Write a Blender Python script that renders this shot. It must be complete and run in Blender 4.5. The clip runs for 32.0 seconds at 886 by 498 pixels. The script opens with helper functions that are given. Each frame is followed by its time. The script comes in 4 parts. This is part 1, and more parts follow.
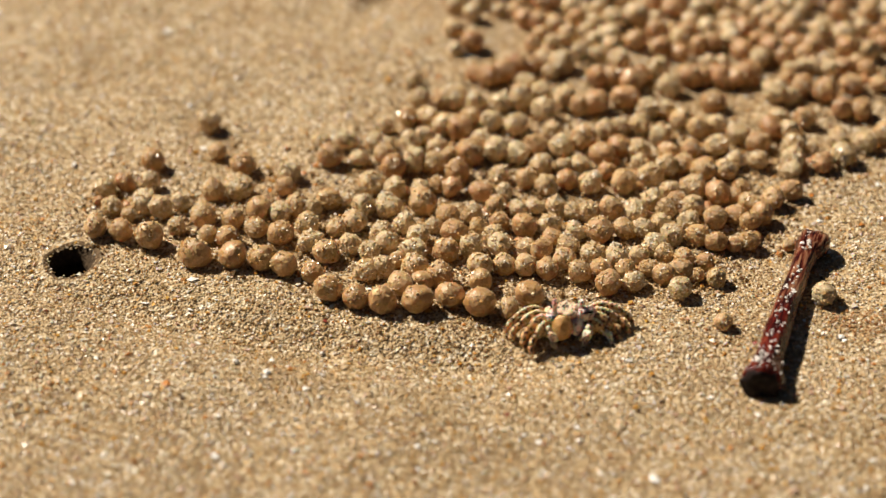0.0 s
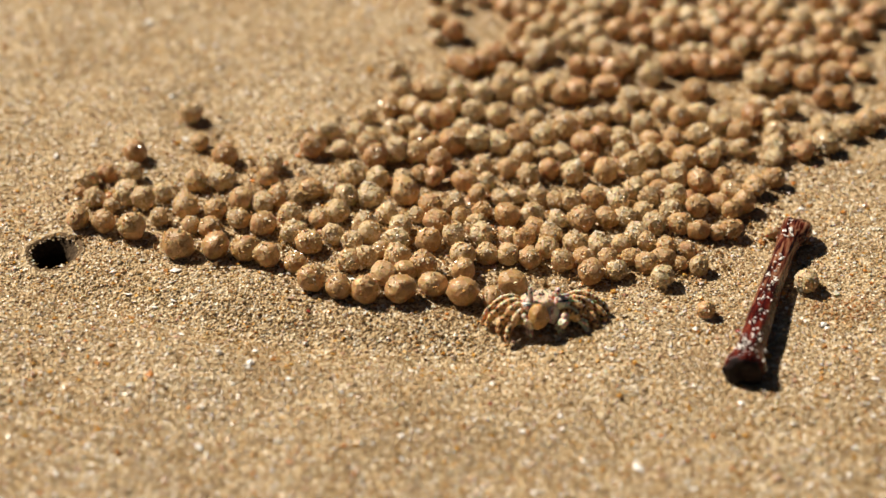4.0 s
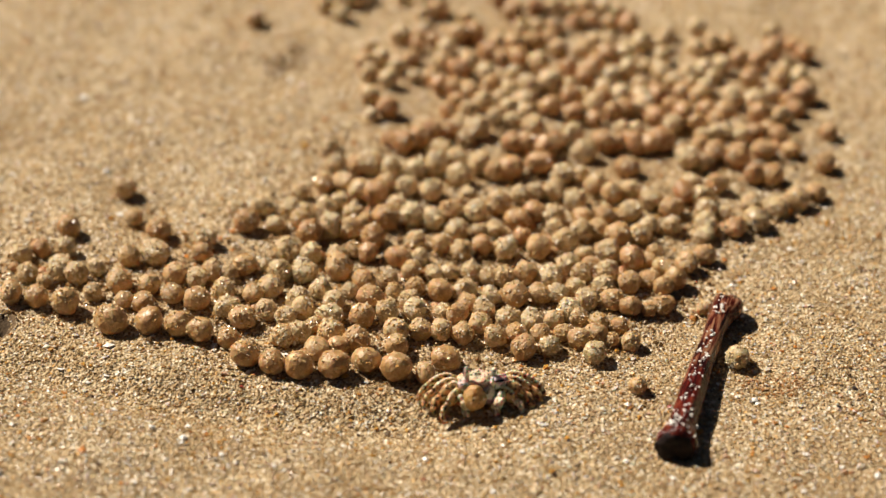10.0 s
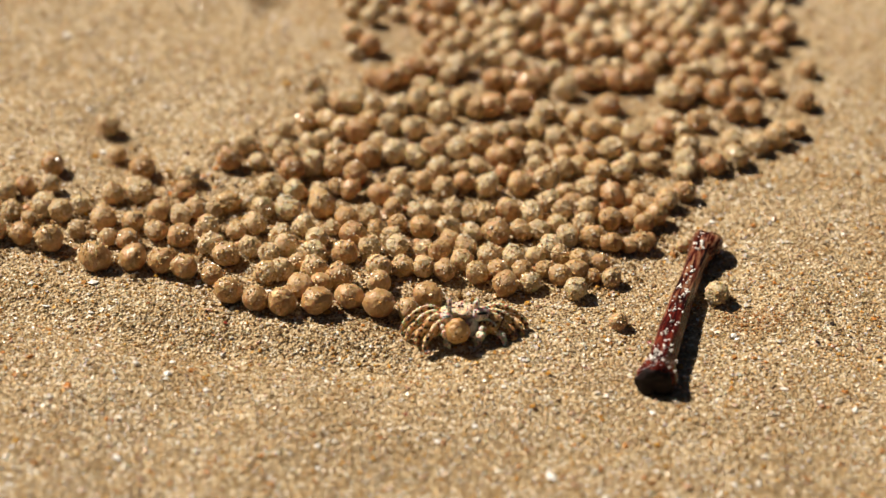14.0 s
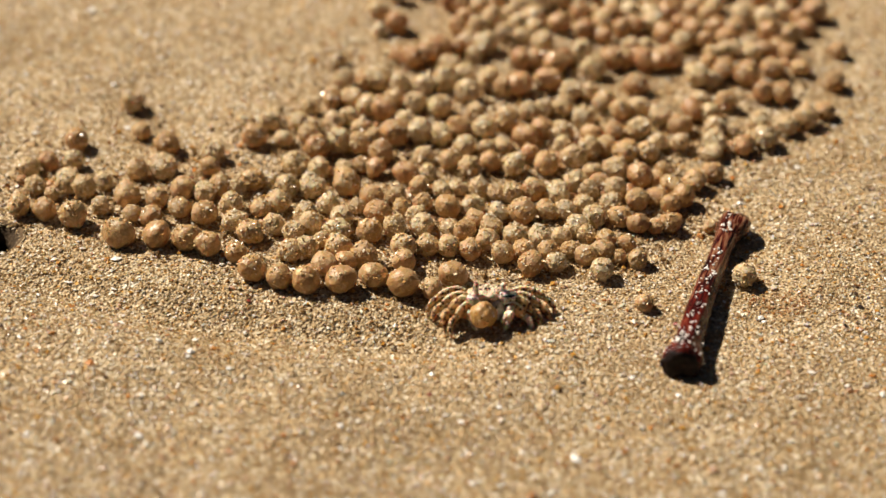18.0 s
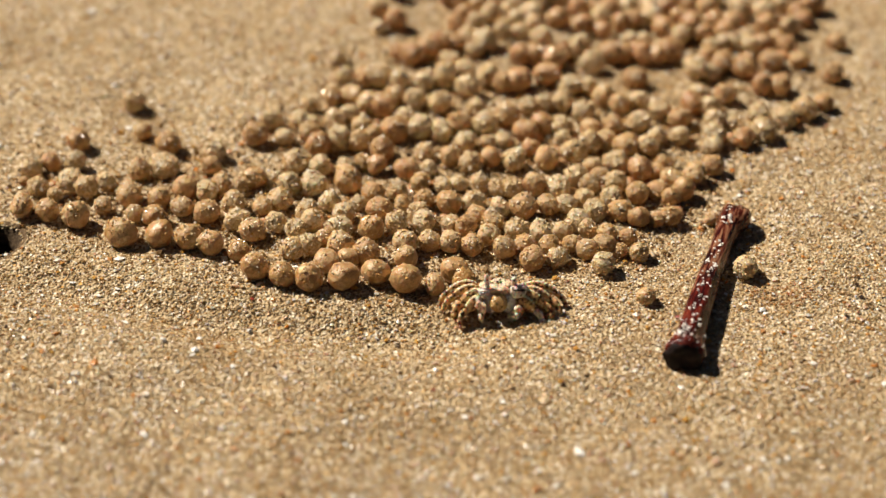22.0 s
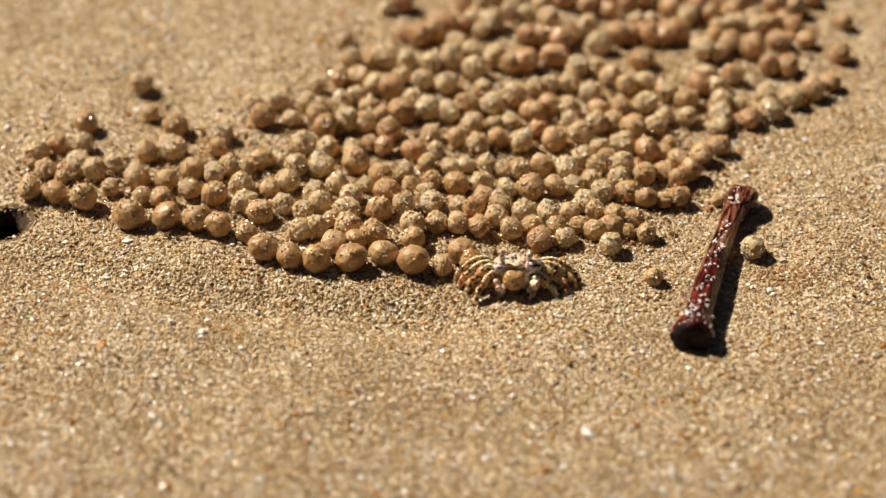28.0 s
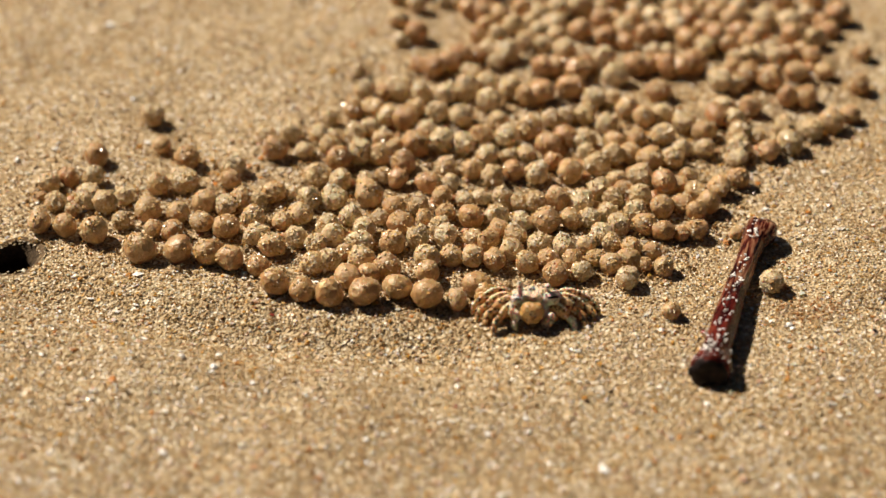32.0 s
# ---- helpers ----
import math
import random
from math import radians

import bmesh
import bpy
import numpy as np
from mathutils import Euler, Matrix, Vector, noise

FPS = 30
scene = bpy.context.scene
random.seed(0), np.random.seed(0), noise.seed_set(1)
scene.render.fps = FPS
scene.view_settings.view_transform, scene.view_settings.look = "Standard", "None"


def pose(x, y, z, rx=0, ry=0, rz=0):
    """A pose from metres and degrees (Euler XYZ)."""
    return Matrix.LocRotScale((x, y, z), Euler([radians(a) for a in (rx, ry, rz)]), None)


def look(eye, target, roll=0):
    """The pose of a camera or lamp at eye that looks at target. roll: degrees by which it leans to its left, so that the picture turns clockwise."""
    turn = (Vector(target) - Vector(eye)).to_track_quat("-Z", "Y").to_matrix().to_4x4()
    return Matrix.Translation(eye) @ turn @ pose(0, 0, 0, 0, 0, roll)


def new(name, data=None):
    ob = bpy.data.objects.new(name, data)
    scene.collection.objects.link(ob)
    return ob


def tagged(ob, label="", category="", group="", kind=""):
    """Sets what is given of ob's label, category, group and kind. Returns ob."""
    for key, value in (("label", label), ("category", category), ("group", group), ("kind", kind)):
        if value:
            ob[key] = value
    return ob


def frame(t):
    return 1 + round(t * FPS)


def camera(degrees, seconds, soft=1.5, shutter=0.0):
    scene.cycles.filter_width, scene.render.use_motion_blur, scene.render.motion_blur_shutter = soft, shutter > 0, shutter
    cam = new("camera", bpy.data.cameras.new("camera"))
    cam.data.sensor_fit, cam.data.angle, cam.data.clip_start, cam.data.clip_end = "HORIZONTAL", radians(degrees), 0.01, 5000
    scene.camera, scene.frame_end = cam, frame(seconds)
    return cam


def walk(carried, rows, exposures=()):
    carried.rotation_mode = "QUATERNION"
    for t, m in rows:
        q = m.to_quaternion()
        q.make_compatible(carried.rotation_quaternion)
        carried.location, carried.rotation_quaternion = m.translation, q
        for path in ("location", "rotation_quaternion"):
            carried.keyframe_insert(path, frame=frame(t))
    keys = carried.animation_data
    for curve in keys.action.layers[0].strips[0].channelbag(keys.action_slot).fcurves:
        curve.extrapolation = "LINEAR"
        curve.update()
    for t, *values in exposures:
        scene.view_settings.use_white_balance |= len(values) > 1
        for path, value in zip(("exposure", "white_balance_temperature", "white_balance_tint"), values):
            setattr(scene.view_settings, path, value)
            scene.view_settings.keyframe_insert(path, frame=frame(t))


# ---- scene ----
import collections

# ---- camera ----
MM = 0.001
cam = camera(21.16, 32.0, soft=1.4)
cam.data.dof.use_dof = True
cam.data.dof.focus_distance = 0.359
cam.data.dof.aperture_fstop = 12.0
# seconds, place in millimetres, turn in degrees
CAMERA_ROWS = [
    (0, -0.01, -280.58, 207.66, 55.517, -0.105, 0.578),
    (0.5, -0.01, -280.20, 207.39, 55.469, -0.250, 0.682),
    (1, -0.01, -280.54, 207.63, 55.424, -0.447, 0.745),
    (1.5, -0.00, -280.48, 207.59, 55.333, -0.548, 0.704),
    (2, -0.00, -280.81, 207.81, 55.217, -0.618, 0.631),
    (2.5, -0.00, -280.81, 207.82, 55.427, -0.547, 0.478),
    (4.5, -0.00, -280.74, 207.76, 55.046, 0.009, 0.007),
    (5, -0.00, -280.82, 207.81, 54.317, 0.058, -0.024),
    (5.5, -0.00, -281.17, 208.05, 53.816, 0.053, -0.027),
    (6, 0.00, -281.34, 208.18, 53.562, -0.001, 0.000),
    (6.5, 0.00, -281.07, 207.98, 53.542, 0.022, -0.024),
    (7, 0.00, -281.21, 208.08, 53.547, -0.032, 0.003),
    (7.5, 0.00, -281.29, 208.15, 53.559, -0.074, -0.010),
    (8, 0.00, -281.30, 208.15, 53.562, -0.170, -0.101),
    (8.5, 0.00, -281.26, 208.12, 53.586, -0.342, -0.256),
    (9, 0.00, -281.25, 208.11, 54.131, -0.554, -0.501),
    (9.5, -0.00, -281.41, 208.23, 55.477, -0.827, -0.826),
    (10, -0.02, -281.96, 208.58, 57.110, -1.114, -1.187),
    (10.5, -0.06, -282.90, 209.15, 58.222, -1.421, -1.511),
    (11, -0.14, -284.06, 209.83, 58.865, -1.696, -1.848),
    (11.5, -0.21, -285.10, 210.44, 59.061, -1.818, -2.080),
    (12, -0.30, -286.49, 211.26, 59.185, -1.856, -2.197),
    (12.5, -0.37, -287.78, 212.02, 59.221, -1.801, -2.211),
    (13, -0.37, -288.06, 212.20, 59.126, -1.731, -2.080),
    (13.5, -0.29, -287.11, 211.87, 57.429, -1.535, -1.876),
    (14, -0.12, -284.06, 210.05, 55.586, -1.310, -1.581),
    (14.5, 0.01, -281.18, 208.08, 56.757, -1.137, -1.244),
    (16.5, 0.04, -280.01, 207.28, 55.872, -1.197, -0.801),
    (17, 0.02, -280.73, 207.77, 55.760, -1.301, -0.789),
    (17.5, -0.00, -281.49, 208.28, 55.757, -1.445, -0.742),
    (18, -0.02, -281.99, 208.63, 55.067, -1.353, -0.807),
    (18.5, -0.05, -282.91, 209.33, 53.848, -0.993, -1.022),
    (19, -0.04, -282.81, 209.26, 53.774, -0.843, -1.109),
    (19.5, -0.05, -283.07, 209.44, 54.027, -0.834, -1.115),
    (20, -0.05, -283.00, 209.38, 54.276, -0.846, -1.106),
    (20.5, -0.04, -282.75, 209.18, 54.536, -0.833, -1.122),
    (21, -0.04, -282.73, 209.16, 54.788, -0.785, -1.146),
    (21.5, -0.05, -282.94, 209.30, 54.968, -0.733, -1.185),
    (22, -0.05, -283.06, 209.39, 54.972, -0.741, -1.178),
    (22.5, -0.05, -282.87, 209.26, 54.784, -0.775, -1.156),
    (23, -0.04, -282.81, 209.23, 54.494, -0.743, -1.175),
    (23.5, -0.05, -282.91, 209.31, 54.195, -0.684, -1.214),
    (24, -0.05, -282.90, 209.31, 53.916, -0.637, -1.241),
    (24.5, -0.06, -283.24, 209.58, 53.782, -0.643, -1.231),
    (25, -0.06, -283.44, 209.71, 53.815, -0.642, -1.196),
    (25.5, -0.05, -283.19, 209.53, 53.931, -0.605, -1.196),
    (27.5, -0.05, -283.36, 209.62, 54.395, -0.522, -1.134),
    (28, -0.05, -283.27, 209.56, 54.512, -0.529, -1.107),
    (28.5, -0.04, -283.02, 209.37, 54.635, -0.530, -1.066),
    (29, -0.03, -282.75, 209.18, 54.757, -0.513, -1.032),
    (29.5, -0.03, -282.47, 208.98, 54.880, -0.506, -0.995),
    (30, -0.01, -281.91, 208.58, 55.007, -0.450, -0.971),
    (30.5, -0.00, -281.40, 208.22, 55.119, -0.424, -0.929),
    (31, 0.02, -280.58, 207.65, 55.208, -0.400, -0.880),
    (31.5, 0.03, -279.85, 207.15, 55.276, -0.367, -0.857),
    (32, 0.04, -279.40, 206.84, 55.322, -0.326, -0.822),
]
walk(cam, [(t, pose(x * MM, y * MM, z * MM, rx, ry, rz)) for t, x, y, z, rx, ry, rz in CAMERA_ROWS],
     [(0.0, 0.42, 6900.0, 11.0), (32.0, 0.42, 6900.0, 11.0)])

# ---- world and sun ----
SUN_HIGH = 46.0  # elevation in degrees
world = bpy.data.worlds.new("sky")
scene.world = world
world.use_nodes = True
wn = world.node_tree
sky = wn.nodes.new("ShaderNodeTexSky")
sky.sky_type = "NISHITA"
sky.sun_disc = False
sky.sun_elevation = radians(SUN_HIGH)
to_sun = Vector((-0.82, 0.57, 0)).normalized() * math.cos(radians(SUN_HIGH)) + Vector((0, 0, math.sin(radians(SUN_HIGH))))
sky.sun_rotation = math.atan2(to_sun.x, to_sun.y)
wn.links.new(sky.outputs[0], wn.nodes["Background"].inputs[0])
wn.nodes["Background"].inputs[1].default_value = 0.0100
sun = new("sun", bpy.data.lights.new("sun", "SUN"))
sun.data.energy, sun.data.angle, sun.data.color = 4.9, radians(0.5), (1.0, 0.92, 0.80)
sun.matrix_world = look(tuple(to_sun * 3), (0, 0, 0))


# ---- materials ----
def material(name, roughness=0.6, specular=0.4):
    m = bpy.data.materials.new(name)
    m.use_nodes = True
    b = m.node_tree.nodes["Principled BSDF"]
    b.inputs["Roughness"].default_value = roughness
    b.inputs["Specular IOR Level"].default_value = specular
    return m, m.node_tree, b


def node(tree, kind, **values):
    n = tree.nodes.new(kind)
    for key, value in values.items():
        n.inputs[key.replace("_", " ")].default_value = value
    return n


def ramp(tree, fac, stops, constant=False):
    r = tree.nodes.new("ShaderNodeValToRGB")
    if constant:
        r.color_ramp.interpolation = "CONSTANT"
    els = r.color_ramp.elements
    while len(els) < len(stops):
        els.new(0.5)
    for e, (p, c) in zip(els, stops):
        e.position, e.color = p, (*c, 1)
    tree.links.new(fac, r.inputs[0])
    return r.outputs[0]


def noise_tex(tree, scale, detail=3.0, rough=0.6):
    c = tree.nodes.new("ShaderNodeTexCoord")
    n = node(tree, "ShaderNodeTexNoise", Scale=scale, Detail=detail, Roughness=rough)
    tree.links.new(c.outputs["Object"], n.inputs["Vector"])
    return n.outputs["Fac"]


def voronoi_tex(tree, scale, out="Color"):
    c = tree.nodes.new("ShaderNodeTexCoord")
    n = node(tree, "ShaderNodeTexVoronoi", Scale=scale)
    tree.links.new(c.outputs["Object"], n.inputs["Vector"])
    return n.outputs[out]


def mixed(tree, a, b, fac, blend="MIX"):
    m = tree.nodes.new("ShaderNodeMix")
    m.data_type, m.blend_type = "RGBA", blend
    for value, socket in ((fac, m.inputs[0]), (a, m.inputs[6]), (b, m.inputs[7])):
        if isinstance(value, (int, float)):
            socket.default_value = value
        elif isinstance(value, tuple):
            socket.default_value = (*value, 1)
        else:
            tree.links.new(value, socket)
    return m.outputs[2]


def bumped(tree, b, height, strength, distance):
    n = node(tree, "ShaderNodeBump", Strength=strength, Distance=distance)
    tree.links.new(height, n.inputs["Height"])
    tree.links.new(n.outputs[0], b.inputs["Normal"])


GRAIN_COLOURS = [  # share of the grains from which each colour starts
    (0.0, (0.36, 0.25, 0.13)), (0.10, (0.435, 0.315, 0.175)), (0.28, (0.49, 0.365, 0.212)), (0.54, (0.56, 0.43, 0.265)),
    (0.78, (0.74, 0.63, 0.44)), (0.88, (0.94, 0.89, 0.78)), (0.970, (0.66, 0.37, 0.10)), (0.993, (0.11, 0.07, 0.04)),
]
# pale crust grains; the near-white shares also paint quartz glints as colour
CRUST_COLOURS = [(0.0, (0.66, 0.39, 0.155)), (0.28, (0.80, 0.52, 0.235)), (0.54, (0.93, 0.69, 0.365)), (0.76, (0.99, 0.85, 0.57)), (0.89, (0.99, 0.95, 0.84)), (0.985, (0.12, 0.07, 0.04))]
PALE_CRUST_COLOURS = [(0.0, (0.64, 0.40, 0.175)), (0.18, (0.80, 0.555, 0.28)), (0.42, (0.93, 0.725, 0.42)), (0.68, (0.99, 0.855, 0.60)), (0.86, (0.99, 0.95, 0.85)), (0.985, (0.14, 0.09, 0.05))]
COARSE_COLOURS = [(0.0, (0.94, 0.91, 0.85)), (0.34, (0.80, 0.66, 0.45)), (0.56, (0.76, 0.43, 0.10)), (0.72, (0.60, 0.30, 0.10)), (0.80, (0.74, 0.52, 0.40)), (0.93, (0.60, 0.54, 0.45)), (0.97, (0.10, 0.06, 0.04))]


def sand_ground():
    m, t, b = material("beach_sand", 0.75, 0.3)
    cells = voronoi_tex(t, 2100)
    split = t.nodes.new("ShaderNodeSeparateColor")
    t.links.new(cells, split.inputs[0])
    grains = ramp(t, split.outputs[0], GRAIN_COLOURS)
    patch = ramp(t, noise_tex(t, 55, 4), [(0.3, (0.84, 0.78, 0.69)), (0.7, (1.0, 1.0, 1.0))])
    t.links.new(mixed(t, grains, patch, 1.0, "MULTIPLY"), b.inputs["Base Color"])
    bumped(t, b, voronoi_tex(t, 2100, "Distance"), 0.9, 0.0004)
    return m


def burrow_sand(name, dark, light):
    m, t, b = material(name, 0.8, 0.2)
    t.links.new(ramp(t, noise_tex(t, 1500, 4), [(0.3, dark), (0.7, light)]), b.inputs["Base Color"])
    bumped(t, b, noise_tex(t, 1800, 3), 0.8, 0.0004)
    return m


def sand_grains_material(name, colours, clearness=0.2, rough=0.34, glow=0.6):
    m, t, b = material(name, rough, 0.5)
    g = t.nodes.new("ShaderNodeNewGeometry")
    tone = ramp(t, g.outputs["Random Per Island"], colours, True)
    patch = ramp(t, noise_tex(t, 55, 4), [(0.3, (0.84, 0.78, 0.69)), (0.7, (1.0, 1.0, 1.0))])
    fleck = ramp(t, noise_tex(t, 3500, 2), [(0.35, (0.75, 0.72, 0.68)), (0.65, (1, 1, 1))])
    t.links.new(mixed(t, mixed(t, tone, patch, 1.0, "MULTIPLY"), fleck, 1.0, "MULTIPLY"), b.inputs["Base Color"])
    # quartz glows through and lets part of the light pass
    b.inputs["Subsurface Weight"].default_value = glow
    b.inputs["Subsurface Radius"].default_value = (1.0, 0.75, 0.45)
    b.inputs["Subsurface Scale"].default_value = 0.00025
    clear = node(t, "ShaderNodeBsdfTransparent", Color=(0.95, 0.74, 0.46, 1.0))
    mix = node(t, "ShaderNodeMixShader", Fac=clearness)
    t.links.new(b.outputs[0], mix.inputs[1])
    t.links.new(clear.outputs[0], mix.inputs[2])
    t.links.new(mix.outputs[0], t.nodes["Material Output"].inputs["Surface"])
    return m


TONES = {  # darkest to palest sand of each kind of ball
    "mixed": [(0.0, (0.56, 0.325, 0.155)), (0.4, (0.655, 0.41, 0.21)), (0.72, (0.73, 0.50, 0.275)), (1.0, (0.80, 0.61, 0.38))],
    "pale": [(0.0, (0.73, 0.505, 0.285)), (1.0, (0.86, 0.68, 0.435))],
    "brown": [(0.0, (0.50, 0.265, 0.12)), (1.0, (0.64, 0.385, 0.195))],
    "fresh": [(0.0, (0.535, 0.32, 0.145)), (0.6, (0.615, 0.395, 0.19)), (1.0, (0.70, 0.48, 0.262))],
    "wet": [(0.0, (0.64, 0.355, 0.12)), (1.0, (0.68, 0.39, 0.14))],
}


def pellet_paste(kind="mixed", joined=False):
    """Fine damp sand pressed into a ball; some balls have dried paler."""
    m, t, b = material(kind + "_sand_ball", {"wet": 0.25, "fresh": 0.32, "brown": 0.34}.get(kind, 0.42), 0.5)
    chance = t.nodes.new("ShaderNodeNewGeometry").outputs["Random Per Island"] if joined else t.nodes.new("ShaderNodeObjectInfo").outputs["Random"]
    tone = ramp(t, chance, TONES[kind])
    k = 1.0 if joined else 0.0038  # the single balls are modelled one unit across
    split = t.nodes.new("ShaderNodeSeparateColor")
    t.links.new(voronoi_tex(t, 3900 * k), split.inputs[0])
    grain = ramp(t, split.outputs[0], [(0.0, (0.62, 0.54, 0.46)), (0.10, (0.86, 0.82, 0.77)), (0.5, (1.0, 1.0, 1.0)), (0.86, (1.08, 1.09, 1.10)), (1.0, (1.15, 1.2, 1.28))])
    fine = ramp(t, noise_tex(t, 1700 * k, 6, 0.75), [(0.28, (0.74, 0.67, 0.60)), (0.45, (0.92, 0.89, 0.86)), (0.62, (1.0, 1.0, 1.0))])
    blot = ramp(t, noise_tex(t, 420 * k, 3), [(0.3, (0.76, 0.70, 0.62)), (0.7, (1.0, 1.0, 1.0))])
    colour = mixed(t, mixed(t, mixed(t, tone, fine, 0.8, "MULTIPLY"), blot, 1.0, "MULTIPLY"), grain, 0.6, "MULTIPLY")
    t.links.new(colour, b.inputs["Base Color"])
    # wet quartz sand: the light spreads under the skin
    b.inputs["Subsurface Weight"].default_value = 0.5
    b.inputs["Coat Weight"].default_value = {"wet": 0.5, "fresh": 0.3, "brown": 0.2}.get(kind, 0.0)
    b.inputs["Coat Roughness"].default_value = 0.3
    b.inputs["Subsurface Radius"].default_value = (1.0, 0.5, 0.2)
    b.inputs["Subsurface Scale"].default_value = 0.0011
    bumped(t, b, mixed(t, noise_tex(t, 2600 * k, 4, 0.7), voronoi_tex(t, 3900 * k, "Distance"), 0.22), 0.75, 0.0003)
    return m


def twig_bark():
    m, t, b = material("wet_red_brown_bark", 0.18, 0.32)
    c = t.nodes.new("ShaderNodeTexCoord")
    s = node(t, "ShaderNodeMapping", Scale=(1.0, 0.10, 1.0))
    t.links.new(c.outputs["Object"], s.inputs["Vector"])
    n = node(t, "ShaderNodeTexNoise", Scale=1900.0, Detail=5.0)
    t.links.new(s.outputs[0], n.inputs["Vector"])
    streak = ramp(t, n.outputs["Fac"], [(0.38, (0.006, 0.0015, 0.001)), (0.48, (0.055, 0.005, 0.003)), (0.58, (0.15, 0.017, 0.009)), (0.68, (0.26, 0.06, 0.03))])
    peeled = ramp(t, n.outputs["Fac"], [(0.40, (0.02, 0.004, 0.003)), (0.48, (0.13, 0.03, 0.016)), (0.55, (0.34, 0.15, 0.08)), (0.64, (0.50, 0.28, 0.16))])
    # the bark has peeled to paler wood from the middle to the knot
    along = t.nodes.new("ShaderNodeSeparateXYZ")
    t.links.new(c.outputs["Object"], along.inputs[0])
    where = node(t, "ShaderNodeMath")
    where.operation = "MULTIPLY_ADD"
    t.links.new(along.outputs["Y"], where.inputs[0])
    where.inputs[1].default_value = 26.0
    t.links.new(noise_tex(t, 240, 3), where.inputs[2])
    bare = ramp(t, where.outputs[0], [(0.88, (0, 0, 0)), (1.0, (0.85, 0.85, 0.85))])
    worn = ramp(t, noise_tex(t, 260, 3), [(0.42, (0.075, 0.007, 0.004)), (0.62, (0.014, 0.003, 0.002))])
    t.links.new(mixed(t, mixed(t, streak, peeled, bare), worn, 0.35), b.inputs["Base Color"])
    bumped(t, b, n.outputs["Fac"], 0.6, 0.0005)
    return m


def twig_end():
    # near-black colour paints the shade on an end turned from the sun
    m, t, b = material("shaded_dark_twig_end", 0.65, 0.25)
    t.links.new(ramp(t, noise_tex(t, 900, 3), [(0.35, (0.004, 0.002, 0.002)), (0.7, (0.018, 0.006, 0.005))]), b.inputs["Base Color"])
    bumped(t, b, noise_tex(t, 1400, 3), 0.5, 0.0004)
    return m


def shell(name, light, dark, spots, roughness=0.45, scale=900.0):
    m, t, b = material(name, roughness, 0.5)
    body = ramp(t, noise_tex(t, scale, 3), [(0.35, dark), (0.6, light)])
    mark = ramp(t, noise_tex(t, scale * 1.9, 2), [(0.56, (0, 0, 0)), (0.62, (1, 1, 1))])
    t.links.new(mixed(t, body, spots, mark), b.inputs["Base Color"])
    b.inputs["Subsurface Weight"].default_value = 0.55
    b.inputs["Subsurface Scale"].default_value = 0.0009
    bumped(t, b, noise_tex(t, scale * 2.5, 3), 0.4, 0.0002)
    return m


def mottled_leg(name, light, dark):
    """Leg shell: sandy, blotched and ringed, each leg a little lighter or darker."""
    m, t, b = material(name, 0.5, 0.45)
    bands = ramp(t, noise_tex(t, 1350, 3, 0.6), [(0.42, dark), (0.50, light)])
    spots = ramp(t, noise_tex(t, 1700, 2, 0.6), [(0.43, (0.10, 0.06, 0.04)), (0.48, (0.92, 0.88, 0.82)), (0.7, (1, 1, 1))])
    o = t.nodes.new("ShaderNodeObjectInfo")
    tone = ramp(t, o.outputs["Random"], [(0.0, (0.86, 0.80, 0.72)), (1.0, (1.0, 0.98, 0.95))])
    t.links.new(mixed(t, mixed(t, bands, spots, 1.0, "MULTIPLY"), tone, 1.0, "MULTIPLY"), b.inputs["Base Color"])
    b.inputs["Subsurface Weight"].default_value = 0.4
    b.inputs["Subsurface Scale"].default_value = 0.0007
    bumped(t, b, noise_tex(t, 2600, 3), 0.5, 0.0003)
    return m


def plain_grain(name, light, dark, roughness=0.3):
    m, t, b = material(name, roughness, 0.5)
    t.links.new(ramp(t, noise_tex(t, 1800, 3), [(0.35, dark), (0.65, light)]), b.inputs["Base Color"])
    bumped(t, b, noise_tex(t, 2600, 2), 0.4, 0.0002)
    return m


SAND, GRAIN, PASTE, FAR_PASTE = sand_ground(), sand_grains_material("loose_sand_grain", GRAIN_COLOURS, 0.2, 0.30), pellet_paste(), pellet_paste("mixed", True)
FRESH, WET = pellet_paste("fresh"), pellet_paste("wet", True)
PALE, BROWN, FAR_PALE, FAR_BROWN = pellet_paste("pale"), pellet_paste("brown"), pellet_paste("pale", True), pellet_paste("brown", True)
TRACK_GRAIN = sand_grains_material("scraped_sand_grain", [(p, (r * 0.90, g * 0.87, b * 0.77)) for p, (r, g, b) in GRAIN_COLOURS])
# darker grain copy: damp crumbs, and shade painted between the pellets
DAMP_SHADE_GRAIN = sand_grains_material("damp_shade_sand_grain", [(p, (r * 0.66, g * 0.61, b * 0.54)) for p, (r, g, b) in GRAIN_COLOURS])
CRUST, COARSE = sand_grains_material("crust_grain", CRUST_COLOURS, 0.0, 0.24, 0.0), sand_grains_material("coarse_grain", COARSE_COLOURS)
RUST = sand_grains_material("rusty_grain", [(0.0, (0.62, 0.33, 0.14)), (0.4, (0.72, 0.44, 0.22)), (0.75, (0.80, 0.56, 0.34))])
PALE_CRUST = sand_grains_material("pale_crust_grain", PALE_CRUST_COLOURS, 0.0, 0.28, 0.0)
# burrow wall sands: moist, and darkened by depth to paint the shaft's shade
MOIST_SHADE, DAMP_SHADE = burrow_sand("moist_shaded_sand", (0.075, 0.045, 0.022), (0.20, 0.13, 0.07)), burrow_sand("dark_damp_shaded_sand", (0.035, 0.022, 0.012), (0.10, 0.065, 0.035))
BARK, END_SHADE = twig_bark(), twig_end()
